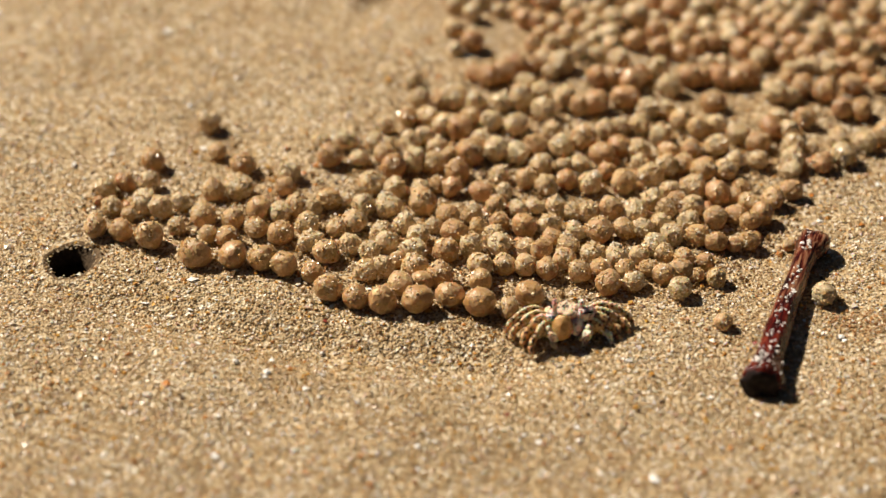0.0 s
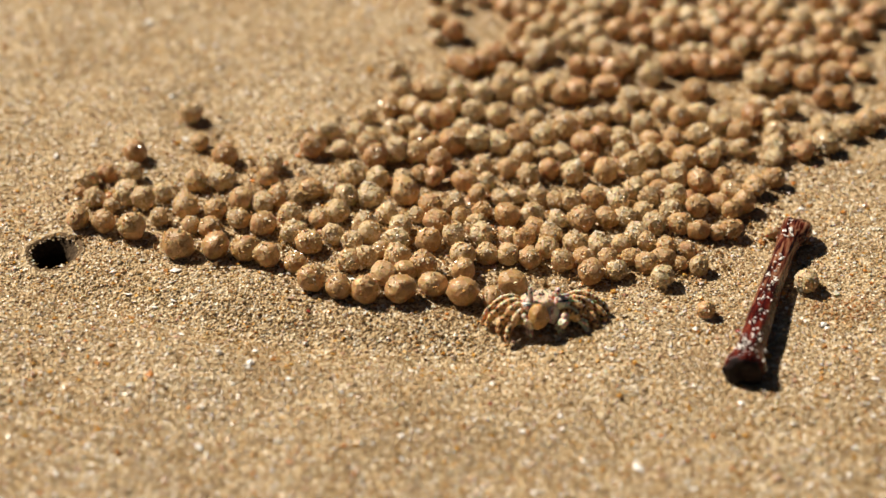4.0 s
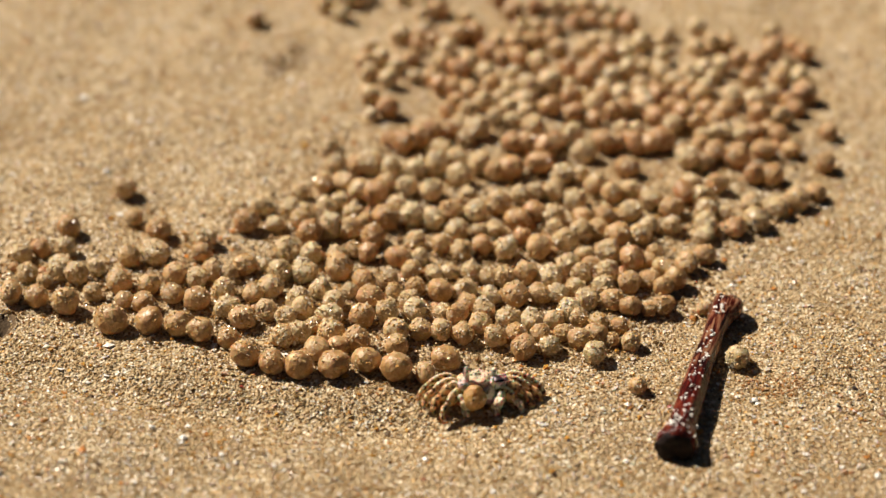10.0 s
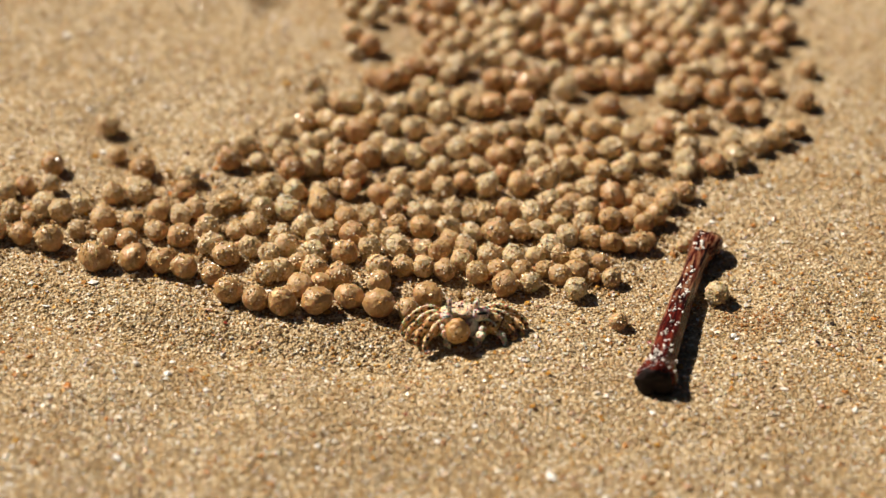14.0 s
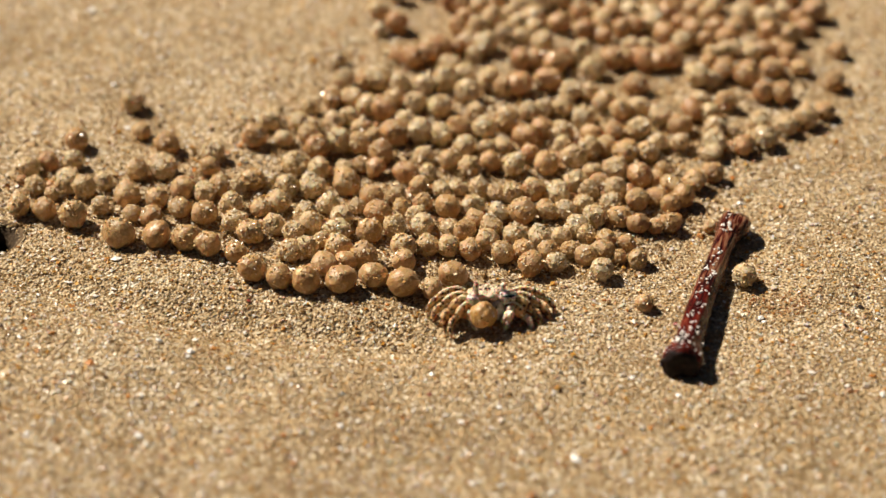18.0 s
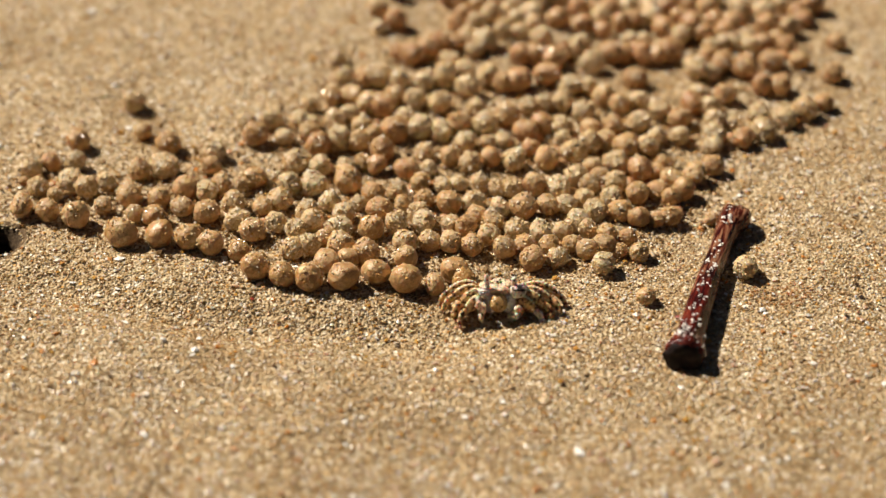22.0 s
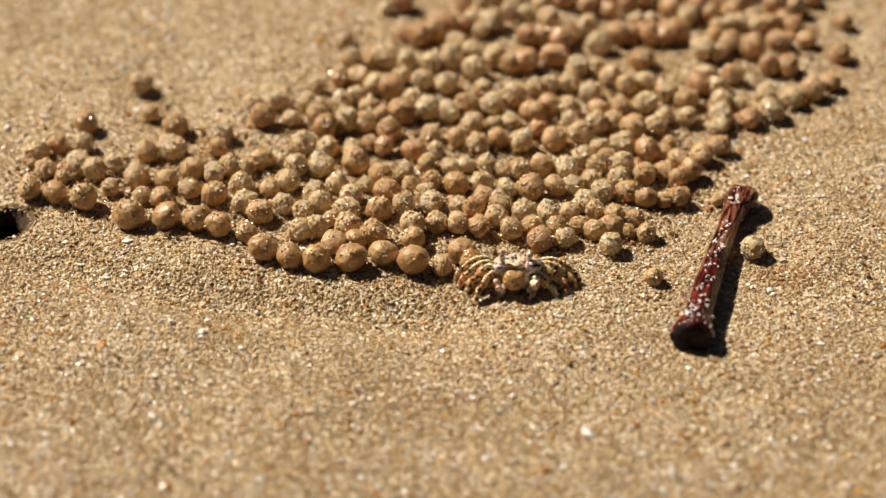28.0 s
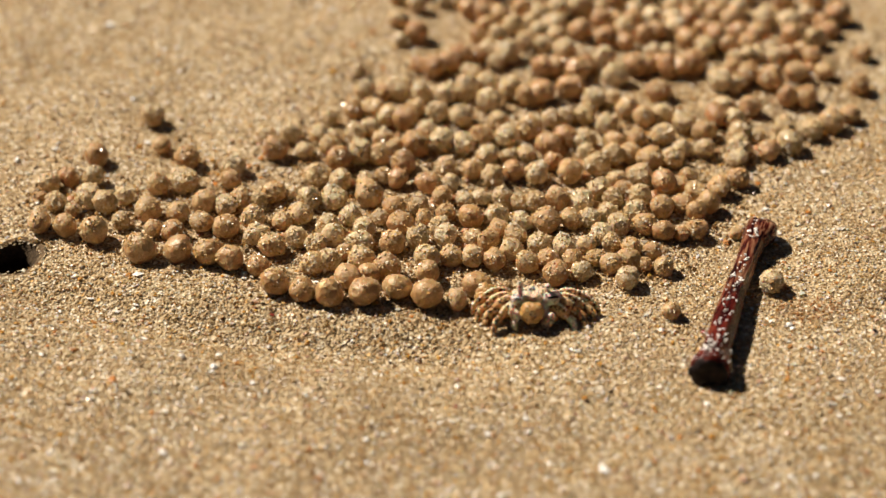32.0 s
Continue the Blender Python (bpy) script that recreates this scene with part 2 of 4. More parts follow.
CARAPACE = shell("mottled_lilac_cream_shell", (0.84, 0.70, 0.51), (0.58, 0.41, 0.26), (0.09, 0.06, 0.045), 0.42, 1700.0)
FACE = shell("pale_lilac_shell", (0.84, 0.75, 0.68), (0.62, 0.52, 0.47), (0.18, 0.13, 0.12))
CLAW = shell("ivory_claw_shell", (0.88, 0.78, 0.62), (0.66, 0.52, 0.37), (0.30, 0.20, 0.13), 0.4, 1300.0)
EYE = shell("pale_eyestalk", (0.82, 0.76, 0.68), (0.48, 0.41, 0.36), (0.05, 0.045, 0.045), 0.3)
SLIT = shell("dark_eye", (0.035, 0.03, 0.035), (0.015, 0.013, 0.015), (0.05, 0.045, 0.05), 0.2)
LEG = mottled_leg("blotched_leg_shell", (0.78, 0.52, 0.26), (0.52, 0.29, 0.11))
BAND = shell("cream_leg_band", (0.96, 0.85, 0.66), (0.86, 0.69, 0.47), (0.62, 0.43, 0.24), 0.35, 1300.0)
WHITE_CHIP = plain_grain("white_shell_chip", (0.93, 0.91, 0.88), (0.80, 0.77, 0.72))
ORANGE_CHIP = plain_grain("orange_grain", (0.62, 0.25, 0.05), (0.45, 0.16, 0.03))
RED_CHIP = plain_grain("red_grain", (0.32, 0.05, 0.03), (0.18, 0.03, 0.02))
DARK_CHIP = plain_grain("dark_grain", (0.05, 0.03, 0.025), (0.02, 0.014, 0.012))


# ---- mesh helpers ----
def mesh_from(name, verts, faces, mats, index=None, smooth=True):
    me = bpy.data.meshes.new(name)
    me.from_pydata([tuple(v) for v in verts], [], faces)
    for m in mats:
        me.materials.append(m)
    if index is not None:
        me.polygons.foreach_set("material_index", index)
    me.polygons.foreach_set("use_smooth", [smooth] * len(me.polygons) if isinstance(smooth, bool) else smooth)
    me.update()
    return me


def part(name, bm, mat, parent, label="", smooth=True):
    """One bmesh as one mesh object under a thing or a part."""
    me = bpy.data.meshes.new(name)
    bm.normal_update()
    bm.to_mesh(me)
    bm.free()
    me.materials.append(mat)
    me.polygons.foreach_set("use_smooth", [smooth] * len(me.polygons))
    ob = new(name, me)
    ob.parent = parent
    return tagged(ob, label)


def roughen(bm, amount, scale, seed):
    off = Vector((seed * 3.1, seed * 1.7, seed * 0.9))
    bm.normal_update()
    for v in bm.verts:
        v.co += v.normal * amount * noise.noise(v.co * scale + off)


def ball(bm, centre, size, turn=(0, 0, 0), detail=2):
    m = Matrix.LocRotScale(Vector(centre), Euler([radians(a) for a in turn]), Vector(size))
    return bmesh.ops.create_icosphere(bm, subdivisions=detail, radius=0.5, matrix=m)["verts"]


def tube(bm, points, radii, sides=10, flat=1.0, cap=0.6):
    """A limb: rings along a line of points, closed at both ends. flat squashes it across its upright axis."""
    pts = [Vector(p) for p in points]
    rings = []
    for i, (p, r) in enumerate(zip(pts, radii)):
        along = (pts[min(i + 1, len(pts) - 1)] - pts[max(i - 1, 0)]).normalized()
        side = along.cross(Vector((0, 0, 1)))
        side = side.normalized() if side.length > 1e-3 else Vector((1, 0, 0))
        up = side.cross(along).normalized()
        rings.append([bm.verts.new(p + side * math.cos(a) * r * flat + up * math.sin(a) * r) for a in (2 * math.pi * k / sides for k in range(sides))])
    for a, b in zip(rings, rings[1:]):
        for k in range(sides):
            bm.faces.new((a[k], a[(k + 1) % sides], b[(k + 1) % sides], b[k]))
    for ring, p, sign, r in ((rings[0], pts[0], -1, radii[0]), (rings[-1], pts[-1], 1, radii[-1])):
        other = pts[1] if sign < 0 else pts[-2]
        tip = bm.verts.new(p + (p - other).normalized() * r * cap)
        for k in range(sides):
            face = (ring[(k + 1) % sides], ring[k], tip) if sign < 0 else (ring[k], ring[(k + 1) % sides], tip)
            bm.faces.new(face)
    return rings


OCTA = np.array([(1, 0, 0), (-1, 0, 0), (0, 1, 0), (0, -1, 0), (0, 0, 1), (0, 0, -1)], float)
OCTA_FACES = np.array([(0, 2, 4), (2, 1, 4), (1, 3, 4), (3, 0, 4), (2, 0, 5), (1, 2, 5), (3, 1, 5), (0, 3, 5)])


def grain_cloud(places, sizes, rng, flat=1.0):
    """Angular eight-faced grains at the given places, each turned and squashed its own way."""
    n = len(places)
    q = rng.normal(size=(n, 4))
    w, x, y, z = (q / np.linalg.norm(q, axis=1, keepdims=True)).T
    rot = np.stack([1 - 2 * (y * y + z * z), 2 * (x * y - z * w), 2 * (x * z + y * w), 2 * (x * y + z * w), 1 - 2 * (x * x + z * z), 2 * (y * z - x * w),
                    2 * (x * z - y * w), 2 * (y * z + x * w), 1 - 2 * (x * x + y * y)], 1).reshape(n, 3, 3)
    shape = OCTA[None] * rng.uniform(0.65, 1.25, (n, 6, 1)) * rng.uniform(0.6, 1.15, (n, 1, 3)) * (sizes * 0.5)[:, None, None]
    verts = np.einsum("nij,nkj->nki", rot, shape) * (1.0, 1.0, flat) + places[:, None, :]
    faces = OCTA_FACES[None] + (np.arange(n) * 6)[:, None, None]
    return verts.reshape(-1, 3), faces.reshape(-1, 3)


def flakes(spots, sizes, rng, proud):
    """Grains set in the skin of a ball round the origin: low four-sided points, a share of them standing proud."""
    n = len(spots)
    out = spots / np.linalg.norm(spots, axis=1, keepdims=True)
    side = np.cross(out, rng.normal(size=(n, 3)))
    side /= np.linalg.norm(side, axis=1, keepdims=True)
    over = np.cross(out, side)
    tall = np.where(rng.random(n) < proud, rng.uniform(0.3, 0.8, n), 0.08) * sizes
    ring = [spots - out * 0.012 + (side * math.cos(a) + over * math.sin(a)) * (sizes * 0.55 * rng.uniform(0.7, 1.3, n))[:, None] for a in (0.0, 1.6, 3.1, 4.7)]
    top = spots + out * tall[:, None] + (side * rng.uniform(-0.3, 0.3, (n, 1)) + over * rng.uniform(-0.3, 0.3, (n, 1))) * sizes[:, None]
    verts = np.stack(ring + [top], 1).reshape(-1, 3)
    faces = np.array([(0, 1, 4), (1, 2, 4), (2, 3, 4), (3, 0, 4)])[None] + (np.arange(n) * 5)[:, None, None]
    return verts, faces.reshape(-1, 3)


def quick_mesh(name, verts, faces, mats, smooth=False, index=None):
    """A triangle mesh straight from arrays."""
    me = bpy.data.meshes.new(name)
    me.vertices.add(len(verts))
    me.vertices.foreach_set("co", np.ascontiguousarray(verts, np.float32).ravel())
    me.loops.add(faces.size)
    me.loops.foreach_set("vertex_index", np.ascontiguousarray(faces, np.int32).ravel())
    me.polygons.add(len(faces))
    me.polygons.foreach_set("loop_start", np.arange(0, faces.size, faces.shape[1], dtype=np.int32))
    for m in mats:
        me.materials.append(m)
    if index is not None:
        me.polygons.foreach_set("material_index", index)
    me.polygons.foreach_set("use_smooth", np.full(len(faces), smooth))
    me.update(calc_edges=True)
    return me


# ---- ground ----
HOLE = (-60.1 * MM, 18.2 * MM)


def waves(x, y, scale, seed):
    """Smooth unevenness from a few crossing waves, about -1 to 1."""
    r = np.random.default_rng(seed)
    total = np.zeros_like(x)
    for _ in range(9):
        a, p, k = r.uniform(0, 2 * math.pi), r.uniform(0, 2 * math.pi), r.uniform(0.6, 1.6) / scale
        total = total + np.sin((x * math.cos(a) + y * math.sin(a)) * k * 2 * math.pi + p)
    return total / 5


def trench_line(x):
    """Where the crab has scraped its feeding track: the track's y for each x."""
    return np.interp(x, [-0.075, -0.055, -0.03, -0.005, 0.015, 0.04], [0.016, 0.009, -0.001, -0.006, -0.007, -0.010])


def height(x, y):
    """The sand's level: gently uneven, with the feeding trench before the pellets and the burrow's shaft."""
    x, y = np.asarray(x, float), np.asarray(y, float)
    near = np.exp(-((x - 0.02) ** 2 + (y - 0.06) ** 2) / (2 * 0.25**2))
    z = (0.35 * waves(x, y, 0.03, 1) + 0.14 * waves(x, y, 0.009, 2)) * MM * near
    line = trench_line(x)
    reach = np.clip((x + 0.07) / 0.02, 0, 1) * np.clip((0.024 - x) / 0.022, 0, 1)
    z = z - 2.3 * MM * np.exp(-((y - line) / 0.0048) ** 2) * reach
    d = np.hypot((x - HOLE[0]), (y - HOLE[1]) * 0.92)
    z = z - 0.9 * MM * np.exp(-(d / 0.0055) ** 2)
    return z


def spaced(lo, hi, step, far):
    mid = np.arange(lo, hi + step / 2, step)
    out = [step * 1.5]
    while out[-1] < far:
        out.append(out[-1] * 1.45 + step)
    out = np.array(out)
    return np.concatenate([lo - out[::-1], mid, hi + out])


def build_ground():
    xs = spaced(-0.075, 0.125, 0.0007, 70.0)
    ys = spaced(-0.060, 0.175, 0.0008, 70.0)
    gx, gy = np.meshgrid(xs, ys)
    verts = np.stack([gx, gy, height(gx, gy)], -1).reshape(-1, 3)
    i = np.arange((len(ys) - 1) * len(xs)).reshape(len(ys) - 1, len(xs))[:, :-1].ravel()
    faces = np.stack([i, i + 1, i + len(xs) + 1, i + len(xs)], 1)
    d = np.hypot(verts[:, 0] - HOLE[0], verts[:, 1] - HOLE[1])
    faces = faces[(d[faces] > 3.7 * MM).all(1)]
    ob = new("ground", quick_mesh("ground", verts, faces, [SAND], True))
    tagged(ob, "tan beach sand, gently uneven, with a crab burrow", "sand", kind="structure")


def slump(a):
    """How far the burrow's rim has slumped outward in the direction a: most at the back and right."""
    return 1.0 + 0.34 * max(0.0, math.cos(a - 0.5)) ** 1.5


def build_burrow():
    """The burrow: a ragged lip, slumped on one side, and a bottle-shaped shaft under it."""
    rings = [(5.4, -0.05), (4.6, 0.12), (3.9, 0.20), (3.3, 0.05), (3.05, -0.45), (2.85, -1.1), (2.75, -1.7), (2.6, -2.2), (4.2, -3.4), (5.2, -8.0), (3.0, -15.0), (0.3, -16.0)]
    sides, verts = 64, []
    for r, z in rings:
        for k in range(sides):
            a = 2 * math.pi * k / sides
            wide = 1.0 + (slump(a) - 1.0) * max(0.0, min(1.0, (5.4 - r) / 1.6)) * max(0.0, min(1.0, (z + 2.2) / 2.0))
            w = r * wide * (1 + 0.13 * noise.noise(Vector((math.cos(a) * 1.6, math.sin(a) * 1.6, z * 0.2))) + 0.07 * noise.noise(Vector((math.cos(a) * 5, math.sin(a) * 5, z))))
            x, y = HOLE[0] + w * math.cos(a) * MM, HOLE[1] + w * math.sin(a) * MM * 1.08
            verts.append((x, y, float(height(x, y)) + z * MM))
    faces = [(i * sides + k, i * sides + (k + 1) % sides, (i + 1) * sides + (k + 1) % sides, (i + 1) * sides + k) for i in range(len(rings) - 1) for k in range(sides)]
    ob = new("burrow", mesh_from("burrow", verts, [f[::-1] for f in faces], [SAND, MOIST_SHADE, DAMP_SHADE], [0 if k < 2 * sides else 1 if k < 3 * sides else 2 for k in range(len(faces))]))
    tagged(ob, "round dark crab burrow with a ragged sand lip", "burrow", kind="structure")


def build_loose_grains():
    rng = np.random.default_rng(11)
    n = 215000
    y = -0.062 + rng.random(n) ** 1.25 * 0.24
    half = 0.062 + 0.2 * (y + 0.062)
    x = 0.012 + (y + 0.062) * 0.05 + rng.uniform(-1, 1, n) * half * 1.12
    turn = np.cos(np.arctan2(y - HOLE[1], x - HOLE[0]) - 0.5)
    keep = np.hypot(x - HOLE[0], y - HOLE[1]) > 3.0 * MM * (1.0 + 0.34 * np.clip(turn, 0, 1) ** 1.5)
    x, y = x[keep], y[keep]
    size = np.exp(rng.normal(math.log(0.46), 0.27, len(x))) * MM
    size[rng.random(len(x)) < 0.006] *= 1.6
    z = height(x, y) + size * rng.uniform(0.04, 0.28, len(x))
    verts, faces = grain_cloud(np.stack([x, y, z], 1), size, rng, 0.36)
    # the scraped track's grains are a little darker and yellower
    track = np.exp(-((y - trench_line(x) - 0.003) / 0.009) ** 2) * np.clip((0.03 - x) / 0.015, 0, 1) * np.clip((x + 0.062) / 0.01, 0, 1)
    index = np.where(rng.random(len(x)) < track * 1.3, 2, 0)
    # grains among the pellets take the darker colour, as painted gap shade
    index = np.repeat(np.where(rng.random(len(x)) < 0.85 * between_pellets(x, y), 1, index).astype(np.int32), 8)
    ob = new("loose_sand", quick_mesh("loose_sand", verts, faces, [GRAIN, DAMP_SHADE_GRAIN, TRACK_GRAIN], False, index))
    tagged(ob, "loose dry sand grains, tan with white, orange and dark ones", "sand", kind="stuff")


def build_coarse_grains():
    rng = np.random.default_rng(14)
    n = 13000
    y = -0.062 + rng.random(n) ** 1.2 * 0.24
    x = 0.012 + (y + 0.062) * 0.05 + rng.uniform(-1, 1, n) * (0.062 + 0.2 * (y + 0.062)) * 1.12
    keep = np.hypot(x - HOLE[0], y - HOLE[1]) > 4 * MM
    x, y = x[keep], y[keep]
    size = np.exp(rng.normal(math.log(0.76), 0.22, len(x))) * MM
    size[rng.random(len(x)) < 0.04] *= 1.35
    verts, faces = grain_cloud(np.stack([x, y, height(x, y) + size * 0.2], 1), size, rng, 0.5)
    ob = new("coarse_sand", quick_mesh("coarse_sand", verts, faces, [COARSE]))
    tagged(ob, "scattered coarse grains, white, orange, brown and grey", "sand", kind="stuff")


def build_shell_flakes():
    """Larger flat flakes of white shell and orange grit, lying flat on the open sand."""
    rng = np.random.default_rng(19)
    n = 420
    y = -0.062 + rng.random(n) ** 1.3 * 0.22
    x = 0.012 + (y + 0.062) * 0.05 + rng.uniform(-1, 1, n) * (0.062 + 0.2 * (y + 0.062)) * 1.05
    keep = np.hypot(x - HOLE[0], y - HOLE[1]) > 6 * MM
    x, y = x[keep], y[keep]
    size = np.exp(rng.normal(math.log(1.05), 0.25, len(x))) * MM
    verts, faces = grain_cloud(np.stack([x, y, height(x, y) + size * 0.16], 1), size, rng, 0.3)
    index = np.repeat(rng.choice([0, 1, 2], len(x), p=[0.66, 0.28, 0.06]).astype(np.int32), 8)
    ob = new("shell_flakes", quick_mesh("shell_flakes", verts, faces, [WHITE_CHIP, ORANGE_CHIP, RED_CHIP], False, index))
    tagged(ob, "flat flakes of white shell and orange grit on sand", "shell fragments", kind="stuff")


build_ground()
build_burrow()
build_coarse_grains()
build_shell_flakes()


# ---- sand pellets ----
def pellet_mesh(seed, squash, crust, top=0.0, proud=0.25, lumpy=0.07):
    """A ball of damp sand, one unit across: smooth paste below, with sand grains stuck on from the height top upward."""
    rng = np.random.default_rng(100 + seed)
    bm = bmesh.new()
    ball(bm, (0, 0, 0), (1.0, rng.uniform(0.9, 1.12), squash), (rng.uniform(0, 40), rng.uniform(0, 40), 0), 4)
    roughen(bm, lumpy, 2.1, seed + 1)
    roughen(bm, lumpy * 0.32, 5.5, seed + 5)
    roughen(bm, 0.03, 9.0, seed + 9)
    bm.verts.ensure_lookup_table()
    verts = np.array([v.co for v in bm.verts])
    faces = np.array([[v.index for v in f.verts] for f in bm.faces])
    bm.free()
    way = rng.normal(size=(crust * 9, 3))
    way /= np.linalg.norm(way, axis=1, keepdims=True)
    patch = np.sin(way @ rng.normal(0, 3.2, 3) + rng.uniform(0, 6)) + np.sin(way @ rng.normal(0, 5.5, 3) + rng.uniform(0, 6))
    chance = 1 / (1 + np.exp(-(way[:, 2] - top + 0.16 * patch) / 0.13)) + 0.04
    way = way[rng.random(len(way)) < chance][:crust]
    spots = verts[np.argmax(way @ (verts / np.linalg.norm(verts, axis=1, keepdims=True)).T, axis=1)]
    spots = spots * 0.99 + rng.normal(0, 0.018, spots.shape)
    gv, gf = flakes(spots, np.exp(rng.normal(math.log(0.088), 0.30, len(spots))), rng, proud)
    index = np.concatenate([np.zeros(len(faces), np.int32), np.ones(len(gf), np.int32)])
    me = quick_mesh("sand_pellet", np.concatenate([verts, gv]), np.concatenate([faces, gf + len(verts)]), [PASTE, CRUST], True, index)
    smooth = np.ones(len(me.polygons), bool)
    smooth[len(faces):] = False
    me.polygons.foreach_set("use_smooth", smooth)
    return me


PELLETS = [pellet_mesh(k, 0.9 + 0.05 * (k % 4), [130, 200, 270, 210, 160][k % 5], [0.2, 0.0, -0.2, 0.25, 0.1][k % 5], 0.35, 0.09) for k in range(15)]
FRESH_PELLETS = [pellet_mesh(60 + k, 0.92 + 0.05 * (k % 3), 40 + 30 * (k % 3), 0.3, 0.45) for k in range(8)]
PALE_PELLETS = [pellet_mesh(80 + k, 0.88 + 0.05 * (k % 4), 320 + 60 * (k % 3), -0.4, 0.35, 0.11) for k in range(10)]
BROWN_PELLETS = [pellet_mesh(95 + k, 0.9 + 0.05 * (k % 3), 80 + 45 * (k % 3), 0.2, 0.35, 0.08) for k in range(8)]
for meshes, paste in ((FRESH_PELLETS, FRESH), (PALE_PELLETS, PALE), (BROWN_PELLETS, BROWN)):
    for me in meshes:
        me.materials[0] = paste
        if paste is PALE:
            me.materials[1] = PALE_CRUST
pellet_rng = random.Random(5)


def pellet_pose(x, y, d):
    """A ball that rests on the sand, sunk a little into it."""
    z = float(height(x * MM, y * MM)) + pellet_rng.uniform(0.34, 0.42) * d * MM
    turn = [pellet_rng.uniform(-25, 25), pellet_rng.uniform(-25, 25), pellet_rng.uniform(0, 360)]
    return pose(x * MM, y * MM, z, *turn) @ Matrix.Diagonal((*(d * MM * pellet_rng.uniform(0.90, 1.05) for _ in range(3)), 1))


def lay(rows, label="small round grainy ball of tan sand among many others", meshes=PELLETS):
    """Single pellets: x, y and width in millimetres."""
    for x, y, d in rows:
        ob = new("sand_pellet", meshes[pellet_rng.randrange(len(meshes))])
        ob.matrix_world = pellet_pose(x, y, d)
        tagged(ob, label, "sand pellet", "sand pellets round the burrow")


def lay_far(rows, meshes, slot):
    for x, y, d in rows:
        me = meshes[pellet_rng.randrange(len(meshes))]
        co = np.empty(len(me.vertices) * 3, np.float32)
        me.vertices.foreach_get("co", co)
        m = np.array(pellet_pose(x, y, d))
        loops = np.empty(len(me.loops), np.int32)
        me.loops.foreach_get("vertex_index", loops)
        start = sum(len(v) for v in far_verts)
        far_verts.append(co.reshape(-1, 3) @ m[:3, :3].T + m[:3, 3])
        far_faces.append(loops.reshape(-1, 3) + start)
        index = np.empty(len(me.polygons), np.int32)
        me.polygons.foreach_get("material_index", index)
        index = np.where(index == 0, slot, np.where(slot == 2, 4, 1)).astype(np.int32)
        far_index.append(index)


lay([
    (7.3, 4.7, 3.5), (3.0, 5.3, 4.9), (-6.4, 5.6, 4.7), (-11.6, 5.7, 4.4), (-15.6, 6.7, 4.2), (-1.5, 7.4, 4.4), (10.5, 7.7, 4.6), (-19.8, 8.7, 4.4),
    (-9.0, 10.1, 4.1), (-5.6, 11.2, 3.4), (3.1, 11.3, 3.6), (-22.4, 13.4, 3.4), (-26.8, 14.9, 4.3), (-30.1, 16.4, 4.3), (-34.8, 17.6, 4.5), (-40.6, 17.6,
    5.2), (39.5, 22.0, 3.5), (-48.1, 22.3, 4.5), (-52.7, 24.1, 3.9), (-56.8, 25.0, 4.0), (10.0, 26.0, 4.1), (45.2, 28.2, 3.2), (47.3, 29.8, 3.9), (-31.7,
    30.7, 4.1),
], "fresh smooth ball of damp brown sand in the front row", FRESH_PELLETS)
lay([
    (22.3, 11.1, 4.1), (-3.0, 12.4, 3.9), (38.8, 13.1, 3.4), (30.8, 13.4, 3.3), (35.9, 13.6, 2.6), (18.1, 13.8, 3.8), (-14.2, 13.9, 3.8), (13.2, 14.5,
    3.6), (33.5, 14.7, 3.4), (28.6, 14.9, 3.1), (21.5, 14.9, 3.3), (25.1, 14.9, 3.3), (-6.9, 14.9, 4.0), (3.0, 15.0, 4.0), (9.9, 15.1, 3.8), (6.7, 15.7,
    3.4), (37.3, 17.0, 2.9), (-9.4, 17.1, 2.8), (15.9, 17.2, 3.6), (34.2, 17.7, 3.6), (-20.6, 18.6, 4.3), (27.5, 18.7, 3.0), (-2.2, 19.5, 4.0), (12.3,
    19.8, 3.7), (-11.4, 21.4, 4.0), (42.2, 21.9, 2.5), (44.6, 22.8, 3.5), (14.2, 23.0, 3.5), (51.0, 23.0, 2.3), (-36.1, 23.1, 3.5),
])
lay([
    (-27.9, 23.6, 4.0), (36.7, 23.7, 3.5), (-39.1, 24.1, 3.2), (-1.0, 24.7, 3.9), (21.6, 24.9, 4.2), (-31.7, 25.1, 3.7), (-19.2, 25.2, 3.3), (2.8, 25.7,
    3.5), (-23.9, 25.8, 3.9), (25.5, 25.8, 3.5), (-16.7, 26.9, 3.9), (6.1, 27.4, 3.4), (-35.7, 27.9, 3.5), (-40.3, 28.4, 4.4), (39.9, 28.7, 3.9), (-2.0,
    28.9, 3.9), (43.3, 30.0, 3.4), (-25.9, 31.4, 3.9), (23.7, 31.5, 3.9), (5.5, 32.2, 3.4), (-5.9, 32.6, 4.6), (-57.5, 33.2, 1.8), (-20.9, 33.3, 3.9),
    (45.7, 33.7, 3.4), (34.3, 33.8, 3.2), (49.6, 34.7, 3.8), (43.5, 35.5, 2.9), (-39.4, 35.9, 3.6), (-28.0, 36.9, 3.4), (52.9, 37.1, 3.6),
])
